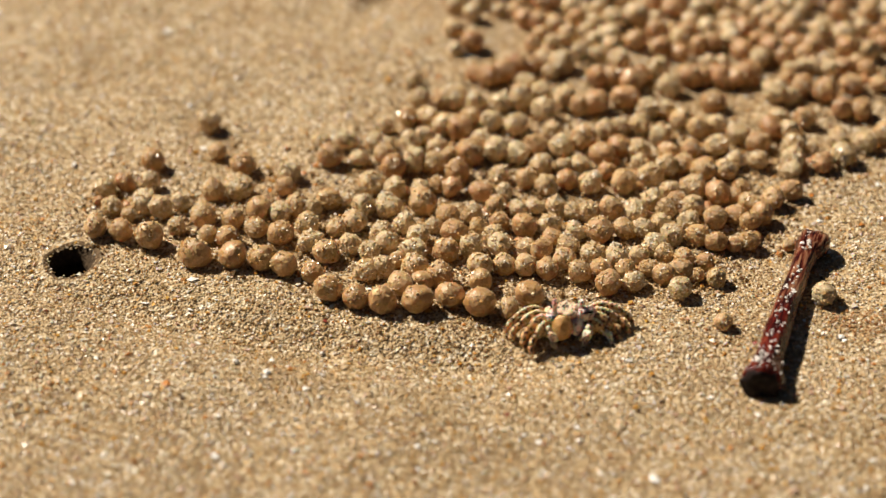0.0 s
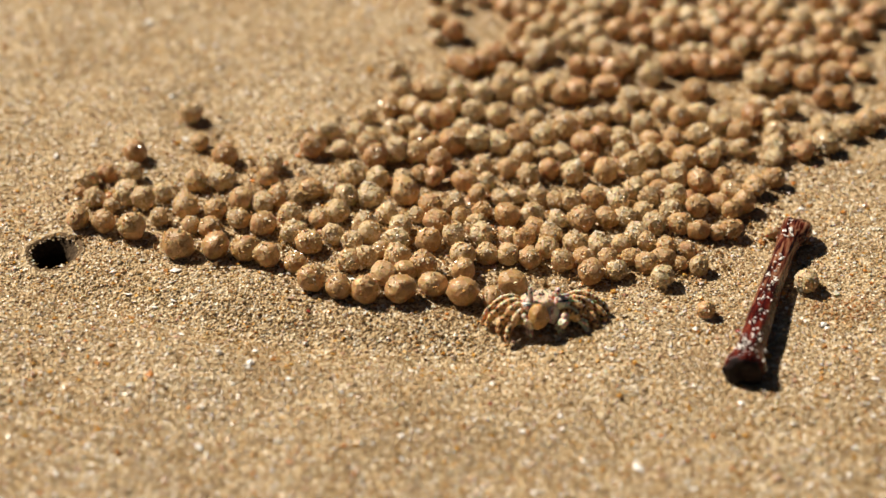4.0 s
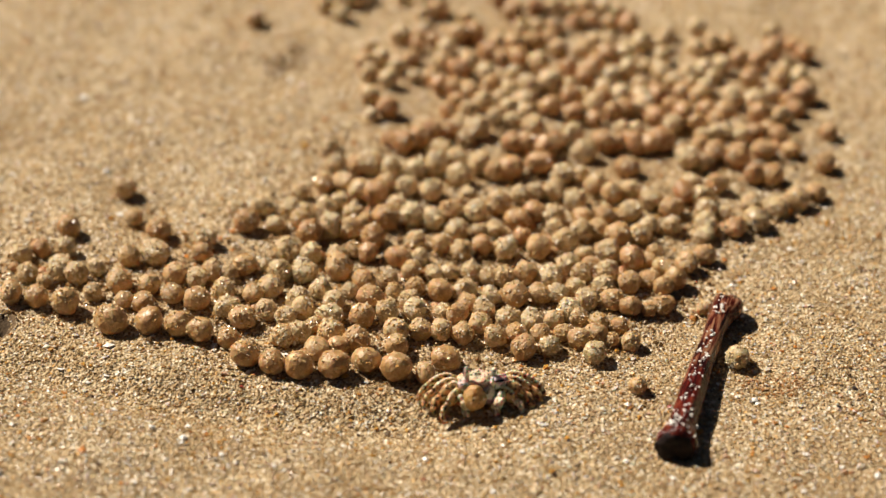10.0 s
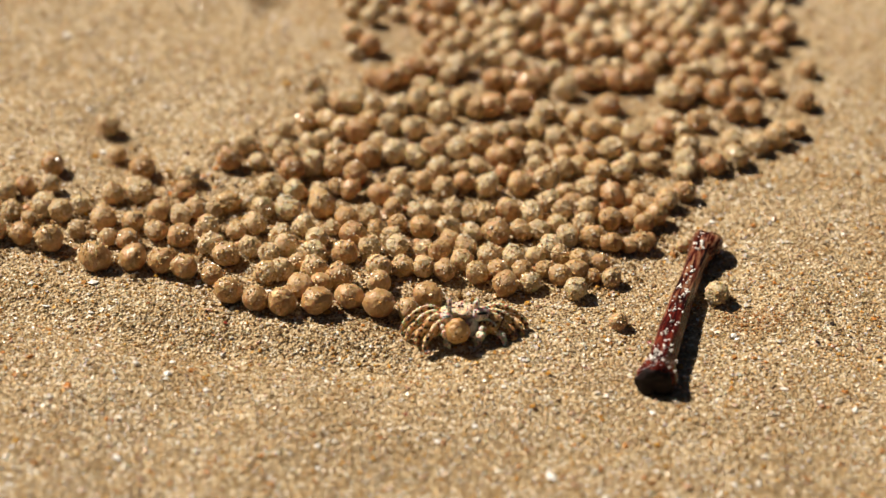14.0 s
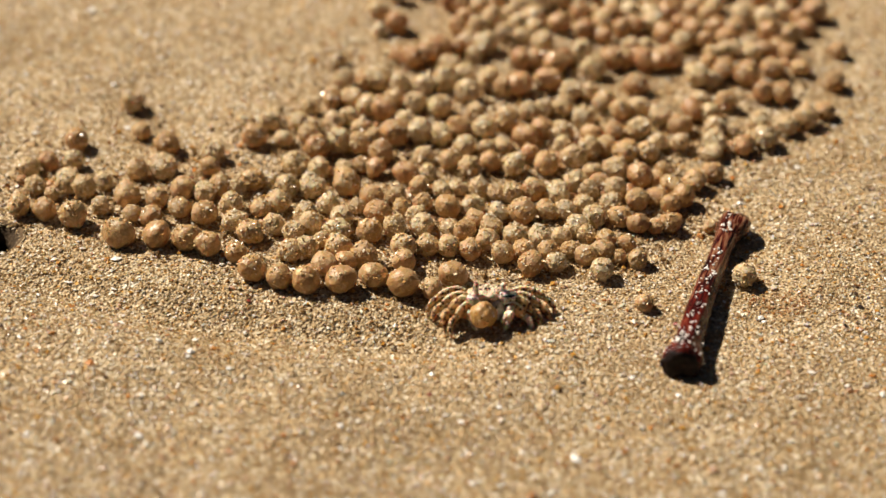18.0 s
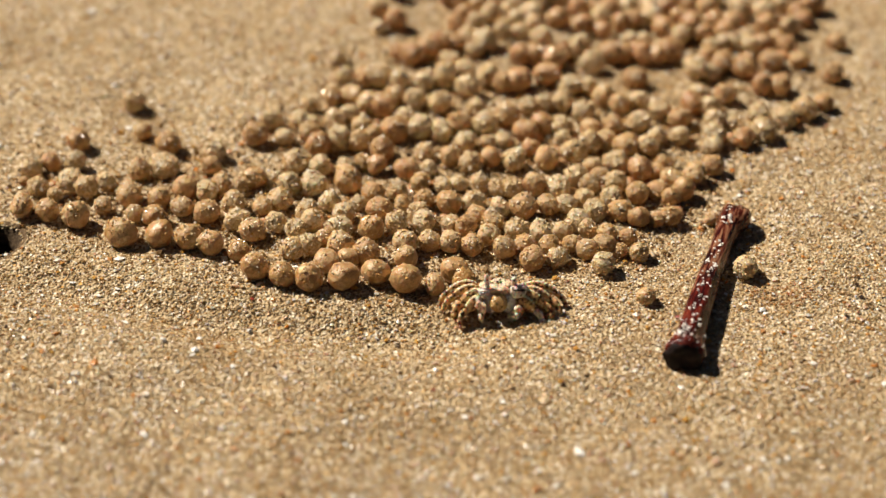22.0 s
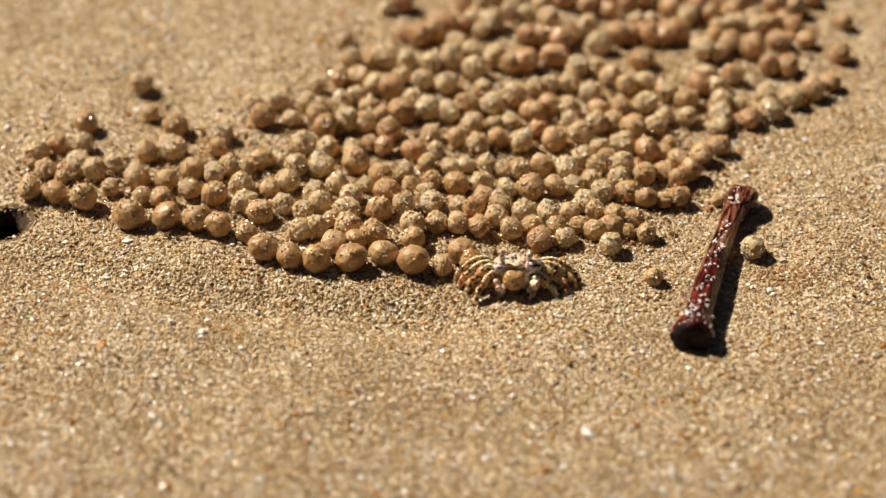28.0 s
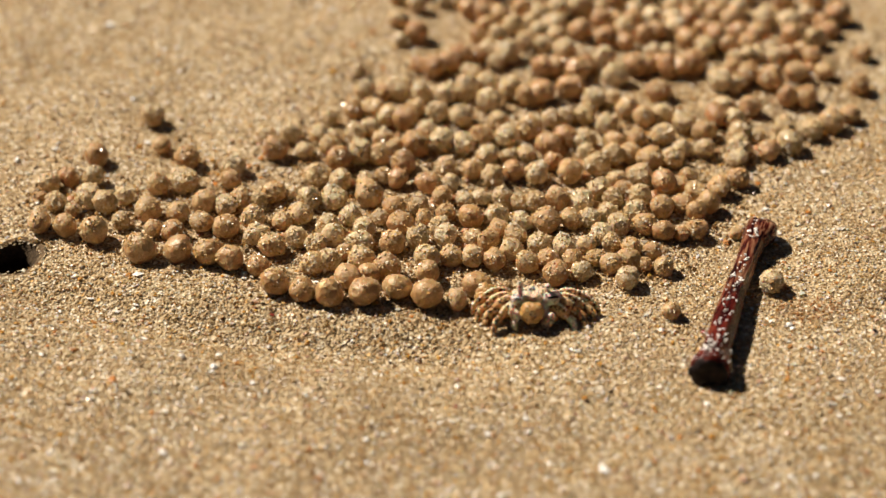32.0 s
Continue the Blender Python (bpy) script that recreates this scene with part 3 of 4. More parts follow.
lay([
    (-3.7, 38.3, 3.1), (44.9, 38.3, 2.9), (26.1, 38.9, 4.0), (10.6, 39.7, 3.8), (39.2, 42.6, 4.2), (-35.4, 43.3, 4.4), (-4.3, 44.6, 3.7), (36.1, 44.6,
    3.5), (-12.4, 46.7, 3.9), (-2.0, 47.0, 3.1), (1.5, 47.4, 4.3), (-39.8, 48.0, 3.1), (34.0, 48.0, 3.7), (37.7, 49.3, 3.5), (12.1, 49.9, 4.3), (48.9,
    51.4, 4.1), (20.2, 52.1, 4.3), (70.2, 53.8, 4.3), (39.3, 55.9, 3.6), (-2.8, 56.1, 4.1), (73.7, 56.5, 3.6), (36.8, 58.4, 4.0), (57.3, 58.7, 3.8),
    (-8.9, 58.7, 3.8), (1.4, 58.8, 3.8), (-5.6, 58.8, 3.8), (19.9, 62.2, 4.0), (42.5, 64.1, 4.0), (-3.6, 64.4, 3.5), (76.8, 65.7, 3.9),
])
lay([
    (58.2, 69.0, 4.0), (66.7, 70.3, 4.0), (71.6, 70.8, 3.4), (56.1, 72.2, 3.0), (79.1, 76.9, 3.4), (27.4, 77.7, 3.8), (68.6, 78.1, 3.4),
])
lay([
    (54.5, 8.4, 3.7), (33.1, 9.7, 3.7), (26.2, 11.9, 3.6), (-11.9, 14.5, 3.8), (23.9, 18.0, 3.6), (-13.9, 18.9, 3.6), (20.3, 18.9, 3.8), (31.2, 19.0,
    3.3), (-7.2, 19.4, 4.0), (1.7, 20.4, 3.8), (10.0, 20.6, 3.0), (29.8, 20.8, 3.7), (-16.9, 20.8, 3.5), (16.5, 20.9, 3.3), (5.9, 21.0, 3.7), (-23.1,
    21.5, 3.8), (5.2, 23.0, 3.9), (-6.6, 23.3, 3.5), (-12.2, 23.7, 4.0), (32.8, 24.0, 3.5), (17.8, 25.4, 3.3), (-44.3, 25.8, 3.2), (28.4, 26.0, 3.4),
    (-4.2, 26.6, 3.0), (13.9, 26.9, 3.7), (-8.8, 26.9, 3.7), (31.2, 27.4, 3.5), (35.6, 27.8, 3.7), (-52.0, 29.2, 2.5), (-28.3, 29.6, 3.4),
], "pale dry ball of sand crusted with light grains", PALE_PELLETS)
lay([
    (1.9, 29.7, 3.6), (-47.2, 30.3, 3.9), (20.1, 30.6, 3.6), (27.4, 30.7, 3.9), (-55.0, 30.9, 3.4), (-23.4, 31.0, 3.0), (17.8, 31.1, 3.2), (-11.5, 31.2,
    4.1), (-15.2, 31.4, 3.9), (9.1, 31.5, 3.0), (32.3, 31.5, 3.4), (-50.0, 31.7, 4.1), (36.6, 31.8, 3.8), (15.1, 32.0, 3.2), (11.7, 32.2, 2.9), (-44.4,
    32.5, 3.2), (-18.0, 33.7, 2.2), (30.4, 33.8, 3.6), (6.9, 36.1, 3.2), (-56.5, 36.3, 3.2), (-35.4, 36.8, 4.3), (-10.7, 36.8, 3.8), (-6.4, 37.1, 3.3),
    (33.4, 37.2, 3.1), (37.2, 37.4, 3.8), (13.6, 37.7, 3.6), (-49.9, 38.0, 3.6), (20.8, 38.2, 4.0), (-14.3, 38.4, 4.2), (30.4, 40.5, 4.0),
], "pale dry ball of sand crusted with light grains", PALE_PELLETS)
lay([
    (6.3, 41.0, 3.1), (-27.7, 41.0, 4.0), (42.9, 42.9, 3.7), (53.5, 43.5, 3.1), (33.2, 43.6, 3.9), (13.0, 43.8, 3.9), (16.7, 44.5, 2.9), (19.3, 45.0,
    3.1), (-7.5, 45.1, 3.9), (29.1, 45.1, 3.3), (48.3, 45.9, 3.5), (-16.6, 45.9, 3.3), (54.0, 46.1, 3.9), (44.8, 46.3, 3.3), (9.1, 47.2, 3.9), (62.4,
    47.3, 4.3), (5.8, 48.0, 4.3), (29.1, 48.8, 3.9), (-3.7, 48.8, 3.5), (16.4, 49.3, 4.1), (-12.2, 49.7, 2.8), (41.8, 50.1, 4.1), (-18.9, 50.3, 3.7),
    (-22.9, 50.3, 3.5), (-14.1, 50.5, 3.5), (57.6, 50.5, 2.6), (54.5, 50.6, 3.7), (-8.3, 51.0, 3.5), (66.6, 51.4, 3.7), (3.3, 52.2, 3.0),
], "pale dry ball of sand crusted with light grains", PALE_PELLETS)
lay([
    (62.3, 52.4, 3.9), (-6.0, 52.5, 3.2), (32.9, 53.5, 3.9), (45.7, 53.9, 3.8), (15.2, 54.6, 3.6), (54.3, 54.7, 3.8), (23.9, 55.4, 3.4), (-12.9, 55.7,
    3.0), (26.3, 56.0, 3.4), (9.1, 56.2, 4.1), (29.7, 56.4, 4.0), (42.6, 57.0, 4.2), (5.1, 57.3, 4.0), (53.2, 59.9, 3.2), (13.9, 60.8, 4.2), (31.3, 61.8,
    4.2), (34.4, 62.0, 3.4), (6.7, 63.6, 3.4), (2.5, 63.6, 4.0), (10.0, 64.5, 4.4), (17.6, 64.6, 4.4), (-1.4, 64.7, 4.2), (-7.1, 64.9, 3.6), (55.6, 66.4,
    3.0), (13.7, 66.8, 3.9), (53.3, 66.9, 4.3), (35.6, 69.8, 4.5), (11.2, 70.3, 3.7), (-8.3, 71.4, 2.7), (15.3, 74.1, 3.0),
], "pale dry ball of sand crusted with light grains", PALE_PELLETS)
lay([
    (57.1, 75.3, 3.2), (63.7, 75.5, 3.7), (34.2, 75.6, 3.6), (59.2, 76.1, 3.2), (61.3, 76.6, 3.4), (17.5, 76.6, 4.2), (42.7, 77.3, 3.4), (45.2, 77.4,
    3.2), (63.3, 78.2, 3.2), (14.5, 78.5, 3.8), (51.7, 78.9, 3.6), (23.7, 80.1, 3.2), (20.7, 80.9, 3.4), (71.6, 82.1, 3.7),
], "pale dry ball of sand crusted with light grains", PALE_PELLETS)
lay([
    (40.9, 35.4, 4.3), (3.3, 36.0, 3.8), (-1.5, 37.4, 3.4), (-53.7, 37.8, 3.3), (17.1, 39.4, 3.8), (23.4, 41.9, 3.5), (-0.5, 42.0, 4.4), (-10.9, 42.9,
    4.2), (58.7, 45.2, 3.9), (-21.3, 45.6, 3.9), (23.0, 47.0, 4.1), (26.1, 49.7, 4.1), (-0.5, 55.0, 4.5), (51.4, 55.7, 4.0), (64.0, 62.1, 3.8), (67.2,
    62.3, 4.0), (22.5, 62.8, 4.6), (27.7, 64.5, 4.5), (61.9, 67.5, 4.5), (28.9, 70.4, 4.3), (23.3, 71.6, 4.0), (25.8, 71.6, 4.0), (4.5, 71.9, 4.3), (44.9,
    72.3, 4.0), (47.2, 72.4, 4.2), (39.3, 73.1, 4.2), (30.9, 73.1, 3.4), (49.3, 73.1, 4.6), (41.6, 73.3, 3.4), (2.5, 73.6, 3.4),
], "darker brown ball of moist sand among paler ones", BROWN_PELLETS)
lay([
    (7.2, 73.6, 4.0), (43.9, 74.3, 3.4), (9.5, 75.8, 4.6), (70.1, 76.0, 3.6), (12.3, 76.7, 3.4), (66.2, 76.9, 3.6), (56.0, 79.3, 3.6), (59.7, 79.9, 4.0),
    (38.1, 81.1, 3.6), (49.0, 81.4, 4.1), (53.9, 81.6, 4.5),
], "darker brown ball of moist sand among paler ones", BROWN_PELLETS)
lay([
    (38.8, 1.6, 2.7), (-49.9, 43.9, 4.0), (-23.1, 118.1, 3.5),
], "single small sand ball lying apart on bare sand", FRESH_PELLETS)
far_verts, far_faces, far_index = [], [], []
lay_far([
    (38.6, 86.0, 3.9), (14.1, 87.6, 3.1), (57.6, 88.6, 3.7), (-1.3, 88.9, 3.7), (37.2, 90.0, 3.3), (16.6, 90.6, 3.9), (20.5, 93.5, 3.3), (47.8, 94.4,
    3.3), (9.5, 95.8, 3.3), (73.1, 95.9, 3.8), (29.5, 100.6, 4.2), (16.9, 101.0, 4.2), (12.2, 101.2, 3.8), (70.0, 102.0, 4.0), (-2.4, 102.1, 3.6), (25.8,
    102.9, 4.0), (6.4, 103.0, 3.6), (33.4, 106.5, 3.8), (38.2, 106.8, 3.6), (25.5, 109.0, 3.8), (28.8, 109.8, 3.8), (65.6, 109.8, 3.4), (22.3, 109.8,
    3.6), (32.0, 110.7, 3.6), (15.1, 112.1, 4.3), (26.9, 114.5, 3.7), (30.2, 115.9, 3.5), (33.4, 116.0, 3.5), (11.4, 122.9, 3.9), (39.9, 124.0, 4.0),
], PELLETS, 0)
lay_far([
    (-7.2, 125.5, 3.1), (-4.5, 126.5, 4.0), (9.2, 131.0, 4.0),
], PELLETS, 0)
lay_far([
    (26.1, 82.5, 3.6), (-1.0, 82.7, 2.6), (23.3, 83.7, 3.9), (15.8, 83.8, 3.4), (47.5, 85.6, 3.9), (18.7, 86.3, 3.9), (26.3, 86.7, 4.1), (67.8, 87.5,
    4.1), (22.2, 88.1, 3.5), (63.5, 88.4, 4.1), (47.5, 89.5, 3.7), (43.8, 90.0, 3.7), (71.3, 90.5, 3.5), (23.9, 91.8, 3.3), (59.2, 92.1, 3.3), (27.0,
    92.5, 3.9), (40.9, 93.5, 3.3), (34.7, 93.8, 3.3), (31.1, 94.0, 4.4), (53.5, 94.0, 3.5), (2.0, 94.3, 3.7), (57.0, 94.5, 2.9), (6.8, 96.1, 3.1), (24.9,
    96.5, 3.7), (61.1, 96.6, 3.1), (-1.5, 97.2, 3.7), (56.4, 97.3, 3.6), (19.8, 97.4, 3.8), (51.9, 97.7, 4.0), (77.1, 97.8, 3.4),
], PALE_PELLETS, 2)
lay_far([
    (42.8, 98.0, 3.3), (59.7, 98.7, 3.8), (45.9, 99.1, 3.8), (3.7, 99.7, 3.8), (74.7, 99.8, 3.6), (63.1, 100.2, 3.6), (49.0, 100.8, 2.7), (0.7, 103.3,
    3.6), (52.6, 104.3, 3.8), (45.8, 105.2, 3.6), (12.8, 106.7, 3.8), (-1.6, 107.8, 3.2), (59.3, 108.1, 3.4), (53.0, 109.6, 3.6), (49.4, 109.7, 4.3),
    (62.7, 110.0, 3.6), (43.3, 110.5, 3.4), (40.7, 111.2, 3.2), (4.4, 112.0, 4.1), (9.0, 113.6, 3.7), (74.0, 114.0, 3.7), (54.5, 114.0, 3.0), (60.3,
    115.1, 3.9), (-7.0, 120.2, 3.5), (16.8, 120.8, 2.8), (8.3, 120.9, 3.1), (45.9, 122.1, 3.3), (-10.2, 123.3, 3.3), (43.6, 123.6, 3.7), (33.7, 124.1,
    3.7),
], PALE_PELLETS, 2)
lay_far([
    (37.0, 124.9, 3.1), (7.9, 125.3, 2.9), (5.4, 128.0, 4.0), (-1.2, 128.2, 2.9), (9.7, 138.2, 3.1), (6.3, 141.4, 2.9),
], PALE_PELLETS, 2)
lay_far([
    (34.8, 82.3, 4.1), (61.5, 82.5, 4.5), (58.5, 83.0, 4.3), (67.5, 83.3, 4.1), (41.7, 83.6, 3.7), (12.5, 83.8, 3.4), (1.8, 84.4, 4.3), (30.5, 84.5, 4.3),
    (44.0, 84.6, 3.7), (74.5, 85.5, 3.5), (52.3, 85.7, 3.3), (73.7, 87.9, 3.7), (34.5, 89.2, 3.7), (40.1, 89.6, 3.9), (50.2, 89.6, 4.1), (76.9, 90.1,
    4.8), (55.0, 90.8, 3.5), (13.6, 91.8, 3.9), (11.3, 92.7, 4.1), (67.9, 95.9, 4.0), (38.0, 96.4, 4.2), (14.8, 97.9, 4.2), (34.7, 99.3, 4.0), (40.0,
    101.8, 3.8), (66.7, 103.2, 3.8), (22.8, 103.3, 3.4), (42.3, 104.1, 4.2), (20.6, 105.1, 4.4), (79.1, 105.6, 4.1), (73.4, 106.3, 4.7),
], BROWN_PELLETS, 3)
lay_far([
    (7.4, 108.2, 3.2), (77.5, 109.6, 3.4), (10.3, 110.1, 3.0), (18.0, 113.0, 3.9), (47.4, 116.7, 4.1), (43.9, 117.5, 3.0), (37.4, 118.1, 3.3), (40.7,
    118.6, 3.0), (25.9, 121.6, 4.2), (30.1, 124.3, 4.0), (23.2, 127.4, 3.8), (-11.3, 129.9, 3.8), (13.4, 133.0, 3.8), (3.2, 137.3, 3.1), (1.0, 137.5,
    2.2), (1.1, 141.9, 2.7),
], BROWN_PELLETS, 3)
far = new("far_sand_pellets", quick_mesh("far_sand_pellets", np.concatenate(far_verts), np.concatenate(far_faces), [FAR_PASTE, CRUST, FAR_PALE, FAR_BROWN, PALE_CRUST], True, np.concatenate(far_index)))
tagged(far, "many small round balls of damp sand in curved rows", "sand pellets", kind="stuff")


lay([(-42.2, 56.6, 4.1)], "small pale crusted sand ball alone on open sand", PALE_PELLETS)


def build_crumbs():
    """Broken bits of pellets between the whole ones."""
    rng = np.random.default_rng(21)
    base = np.array([(o.location.x, o.location.y) for o in scene.objects if o.name.startswith("sand_pellet")])
    n = 9000
    at = base[rng.integers(0, len(base), n)] + rng.normal(0, 2.3 * MM, (n, 2))
    keep = np.hypot(at[:, 0] - HOLE[0], at[:, 1] - HOLE[1]) > 4 * MM
    at = at[keep]
    size = np.exp(rng.normal(math.log(0.58), 0.32, len(at))) * MM
    near = np.array([(np.hypot(base[:, 0] - x, base[:, 1] - y) < 6 * MM).sum() for x, y in at])
    z = height(at[:, 0], at[:, 1]) + size * 0.3 * (1 + 1.2 * rng.random(len(at)) * (near > 8))
    verts, faces = grain_cloud(np.stack([at[:, 0], at[:, 1], z], 1), size, rng)
    # the darker grain colour puts crevice shade into the crumbs
    ob = new("sand_crumbs", quick_mesh("sand_crumbs", verts, faces, [DAMP_SHADE_GRAIN]))
    tagged(ob, "small crumbs of damp brown sand, darkened for the shade between the pellets", "sand", kind="stuff")


build_crumbs()


def build_broken():
    """Lumps of broken pellets, half sunk between the whole ones."""
    rng = np.random.default_rng(31)
    base = np.array([(o.location.x, o.location.y) for o in scene.objects if o.name.startswith("sand_pellet")])
    verts_all, faces_all, start = [], [], 0
    src = bmesh.new()
    ball(src, (0, 0, 0), (1, 1, 0.8), (0, 0, 0), 2)
    src.verts.ensure_lookup_table()
    unit = np.array([v.co for v in src.verts])
    tris = np.array([[v.index for v in f.verts] for f in src.faces])
    src.free()
    for _ in range(620):
        x, y = base[rng.integers(0, len(base))] + rng.normal(0, 1.8 * MM, 2)
        if (np.hypot(base[:, 0] - x, base[:, 1] - y) < 6 * MM).sum() < 6:
            continue
        d = math.exp(rng.normal(math.log(1.5), 0.30)) * MM
        wob = 1 + 0.16 * np.sin(unit @ rng.normal(0, 4, 3) + rng.uniform(0, 6)) + 0.10 * np.sin(unit @ rng.normal(0, 9, 3))
        verts_all.append(unit * wob[:, None] * d * rng.uniform(0.75, 1.2, 3) + (x, y, float(height(x, y)) + 0.04 * d))
        faces_all.append(tris + start)
        start += len(unit)
    # the brown paste darkens these lumps to paint shade into the crevices
    ob = new("broken_pellets", quick_mesh("broken_pellets", np.concatenate(verts_all), np.concatenate(faces_all), [FAR_BROWN], True))
    tagged(ob, "broken lumps of damp sand, darkened for the shade between the pellets", "sand", kind="stuff")


build_broken()


def build_heaped_grains():
    """Grains that have slid off the crusted pellets and lie heaped against them."""
    rng = np.random.default_rng(41)
    places, sizes = [], []
    for ob in [o for o in scene.objects if o.name.startswith("sand_pellet") and o.data in PALE_PELLETS + PELLETS]:
        n = 42 if ob.data in PALE_PELLETS else 20
        d = ob.scale.x
        a, out = rng.uniform(0, 2 * math.pi, n), rng.uniform(0.42, 0.85, n) * d
        x, y = ob.location.x + np.cos(a) * out, ob.location.y + np.sin(a) * out
        z = height(x, y) + np.clip((0.85 - out / d) * 0.9, 0, 0.4) * d * rng.random(n)
        places.append(np.stack([x, y, z], 1))
        sizes.append(np.exp(rng.normal(math.log(0.40), 0.3, n)) * MM)
    verts, faces = grain_cloud(np.concatenate(places), np.concatenate(sizes), rng, 0.8)
    ob = new("heaped_grains", quick_mesh("heaped_grains", verts, faces, [CRUST]))
    tagged(ob, "sand grains heaped against the crusted pellets", "sand", kind="stuff")


build_heaped_grains()


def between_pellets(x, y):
    """How far a place lies among the pellets, 0 to 1: darker grains there paint the shade of the gaps."""
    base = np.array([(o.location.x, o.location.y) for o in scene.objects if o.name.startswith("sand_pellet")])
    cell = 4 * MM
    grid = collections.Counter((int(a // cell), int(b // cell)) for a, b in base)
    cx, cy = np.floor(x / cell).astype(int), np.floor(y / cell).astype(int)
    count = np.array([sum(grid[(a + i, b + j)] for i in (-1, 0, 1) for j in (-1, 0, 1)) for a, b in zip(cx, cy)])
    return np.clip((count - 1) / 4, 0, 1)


build_loose_grains()


# ---- twig ----
def build_twig():
    foot, head = Vector((42.8, -14.0, 1.75)) * MM, Vector((54.3, 22.7, 1.65)) * MM
    twig = new("twig")
    length = (head - foot).length
    twig.matrix_world = Matrix.Translation(foot) @ (head - foot).to_track_quat("Y", "Z").to_matrix().to_4x4()
    tagged(twig, "wet dark red-brown twig with flared ends lying on sand", "twig")
    profile = [(0.0, 2.8), (0.025, 2.85), (0.06, 2.55), (0.11, 2.12), (0.2, 1.92), (0.35, 1.86), (0.5, 1.74), (0.65, 1.62), (0.8, 1.6), (0.88, 1.74), (0.94, 2.05), (0.99, 2.15)]
    bm = bmesh.new()
    bend = lambda u: math.sin(u * math.pi) * -0.35 * MM
    tube(bm, [(bend(u), u * length, math.sin(u * 5) * 0.1 * MM) for u, r in profile], [r * MM for u, r in profile], 28, 1.0, 0.1)
    bmesh.ops.subdivide_edges(bm, edges=[e for e in bm.edges if abs(e.verts[0].co.y - e.verts[1].co.y) > 1.5 * MM], cuts=3)
    for v in bm.verts:
        a = math.atan2(v.co.z, v.co.x)
        v.co.x += v.co.x * (0.07 * math.sin(a * 5 + v.co.y * 90) + 0.05 * noise.noise(Vector((a * 2, v.co.y * 300, 0))))
        v.co.z += v.co.z * (0.07 * math.sin(a * 5 + v.co.y * 90) + 0.05 * noise.noise(Vector((a * 2, v.co.y * 300, 7))))
    part("shaft", bm, BARK, twig)
    bm = bmesh.new()
    ball(bm, (-0.15 * MM, 0.0 * MM, -0.1 * MM), (5.8 * MM, 1.8 * MM, 5.0 * MM), (0, 0, 8), 4)
    roughen(bm, 0.5 * MM, 600, 3)
    roughen(bm, 0.25 * MM, 1700, 6)
    part("foot_end", bm, END_SHADE, twig, "flared end of the twig, blackened for its shade")
    bm = bmesh.new()
    ball(bm, (0.75 * MM, length - 1.6 * MM, 0.15 * MM), (4.3 * MM, 6.4 * MM, 4.3 * MM), (0, 0, -14), 3)
    roughen(bm, 0.5 * MM, 500, 4)
    part("knot", bm, BARK, twig, "dark knotted end of the twig")
    rng = np.random.default_rng(8)
    n = 164
    u = np.concatenate([rng.uniform(0.01, 0.2, 66), rng.uniform(0.15, 0.74, 66), rng.uniform(0.86, 0.97, 32)])
    rad = np.interp(u, [p[0] for p in profile], [p[1] for p in profile]) * MM
    ang = np.concatenate([rng.normal(1.8, 0.65, 66), rng.normal(1.62, 0.33, 66) - 0.25 * (u[66:132] - 0.3), rng.normal(1.8, 0.35, 32)])
    at = np.stack([np.cos(ang) * rad * 1.02 + np.sin(u * math.pi) * -0.35 * MM, u * length, np.sin(ang) * rad * 1.02 + np.sin(u * 5) * 0.1 * MM], 1)
    verts, faces = grain_cloud(at, np.exp(rng.normal(math.log(0.46), 0.30, n)) * MM, rng)
    ob = new("stuck_sand", quick_mesh("stuck_sand", verts, faces, [WHITE_CHIP]))
    ob.parent = twig
    tagged(ob, "white sand specks stuck to the bark", kind="stuff")


build_twig()


# ---- single grains that stand out ----
def chip(name, x, y, size, mat, label, seed):
    bm = bmesh.new()
    ball(bm, (0, 0, 0), (size * MM, size * 0.75 * MM, size * 0.5 * MM), (20, 15, seed * 50), 1)
    roughen(bm, 0.25 * size * MM, 1800, seed)
    me = bpy.data.meshes.new(name)
    bm.to_mesh(me)
    bm.free()
    me.materials.append(mat)
    ob = new(name, me)
    ob.location = (x * MM, y * MM, float(height(x * MM, y * MM)) + size * 0.28 * MM)
    tagged(ob, label, "grain")


chip("white_chip", -20.2, -2.4, 1.1, WHITE_CHIP, "small white shell chip lying on sand", 1)
chip("white_chip", -32.3, -7.5, 1.4, WHITE_CHIP, "small white shell chip lying on sand", 2)
chip("orange_grain", -6.2, -24.6, 0.9, ORANGE_CHIP, "bright orange grain lying on sand", 3)
chip("orange_grain", -13.4, -29.2, 1.0, ORANGE_CHIP, "bright orange grain lying on sand", 4)
chip("orange_grain", 33.4, -31.9, 1.0, ORANGE_CHIP, "bright orange grain lying on sand", 12)
chip("orange_grain", 37.4, -26.4, 0.9, ORANGE_CHIP, "bright orange grain lying on sand", 13)
chip("red_grain", 23.4, -21.2, 0.6, RED_CHIP, "dark red grain lying on sand", 14)
chip("white_chip", -63.0, 44.9, 1.2, WHITE_CHIP, "small white shell chip lying on sand", 5)
chip("dark_grain", 71.4, 2.6, 0.9, DARK_CHIP, "dark brown grain lying on sand", 6)
chip("orange_grain", 39.3, -33.7, 0.9, ORANGE_CHIP, "bright orange grain lying on sand", 7)
chip("orange_grain", -29.9, -43.9, 1.0, ORANGE_CHIP, "bright orange grain lying on sand", 8)
chip("dark_grain", 68.3, -2.2, 1.0, DARK_CHIP, "dark brown grain lying on sand", 9)
chip("orange_grain", -19.2, 130.6, 1.6, ORANGE_CHIP, "pale orange grain lying on sand", 10)
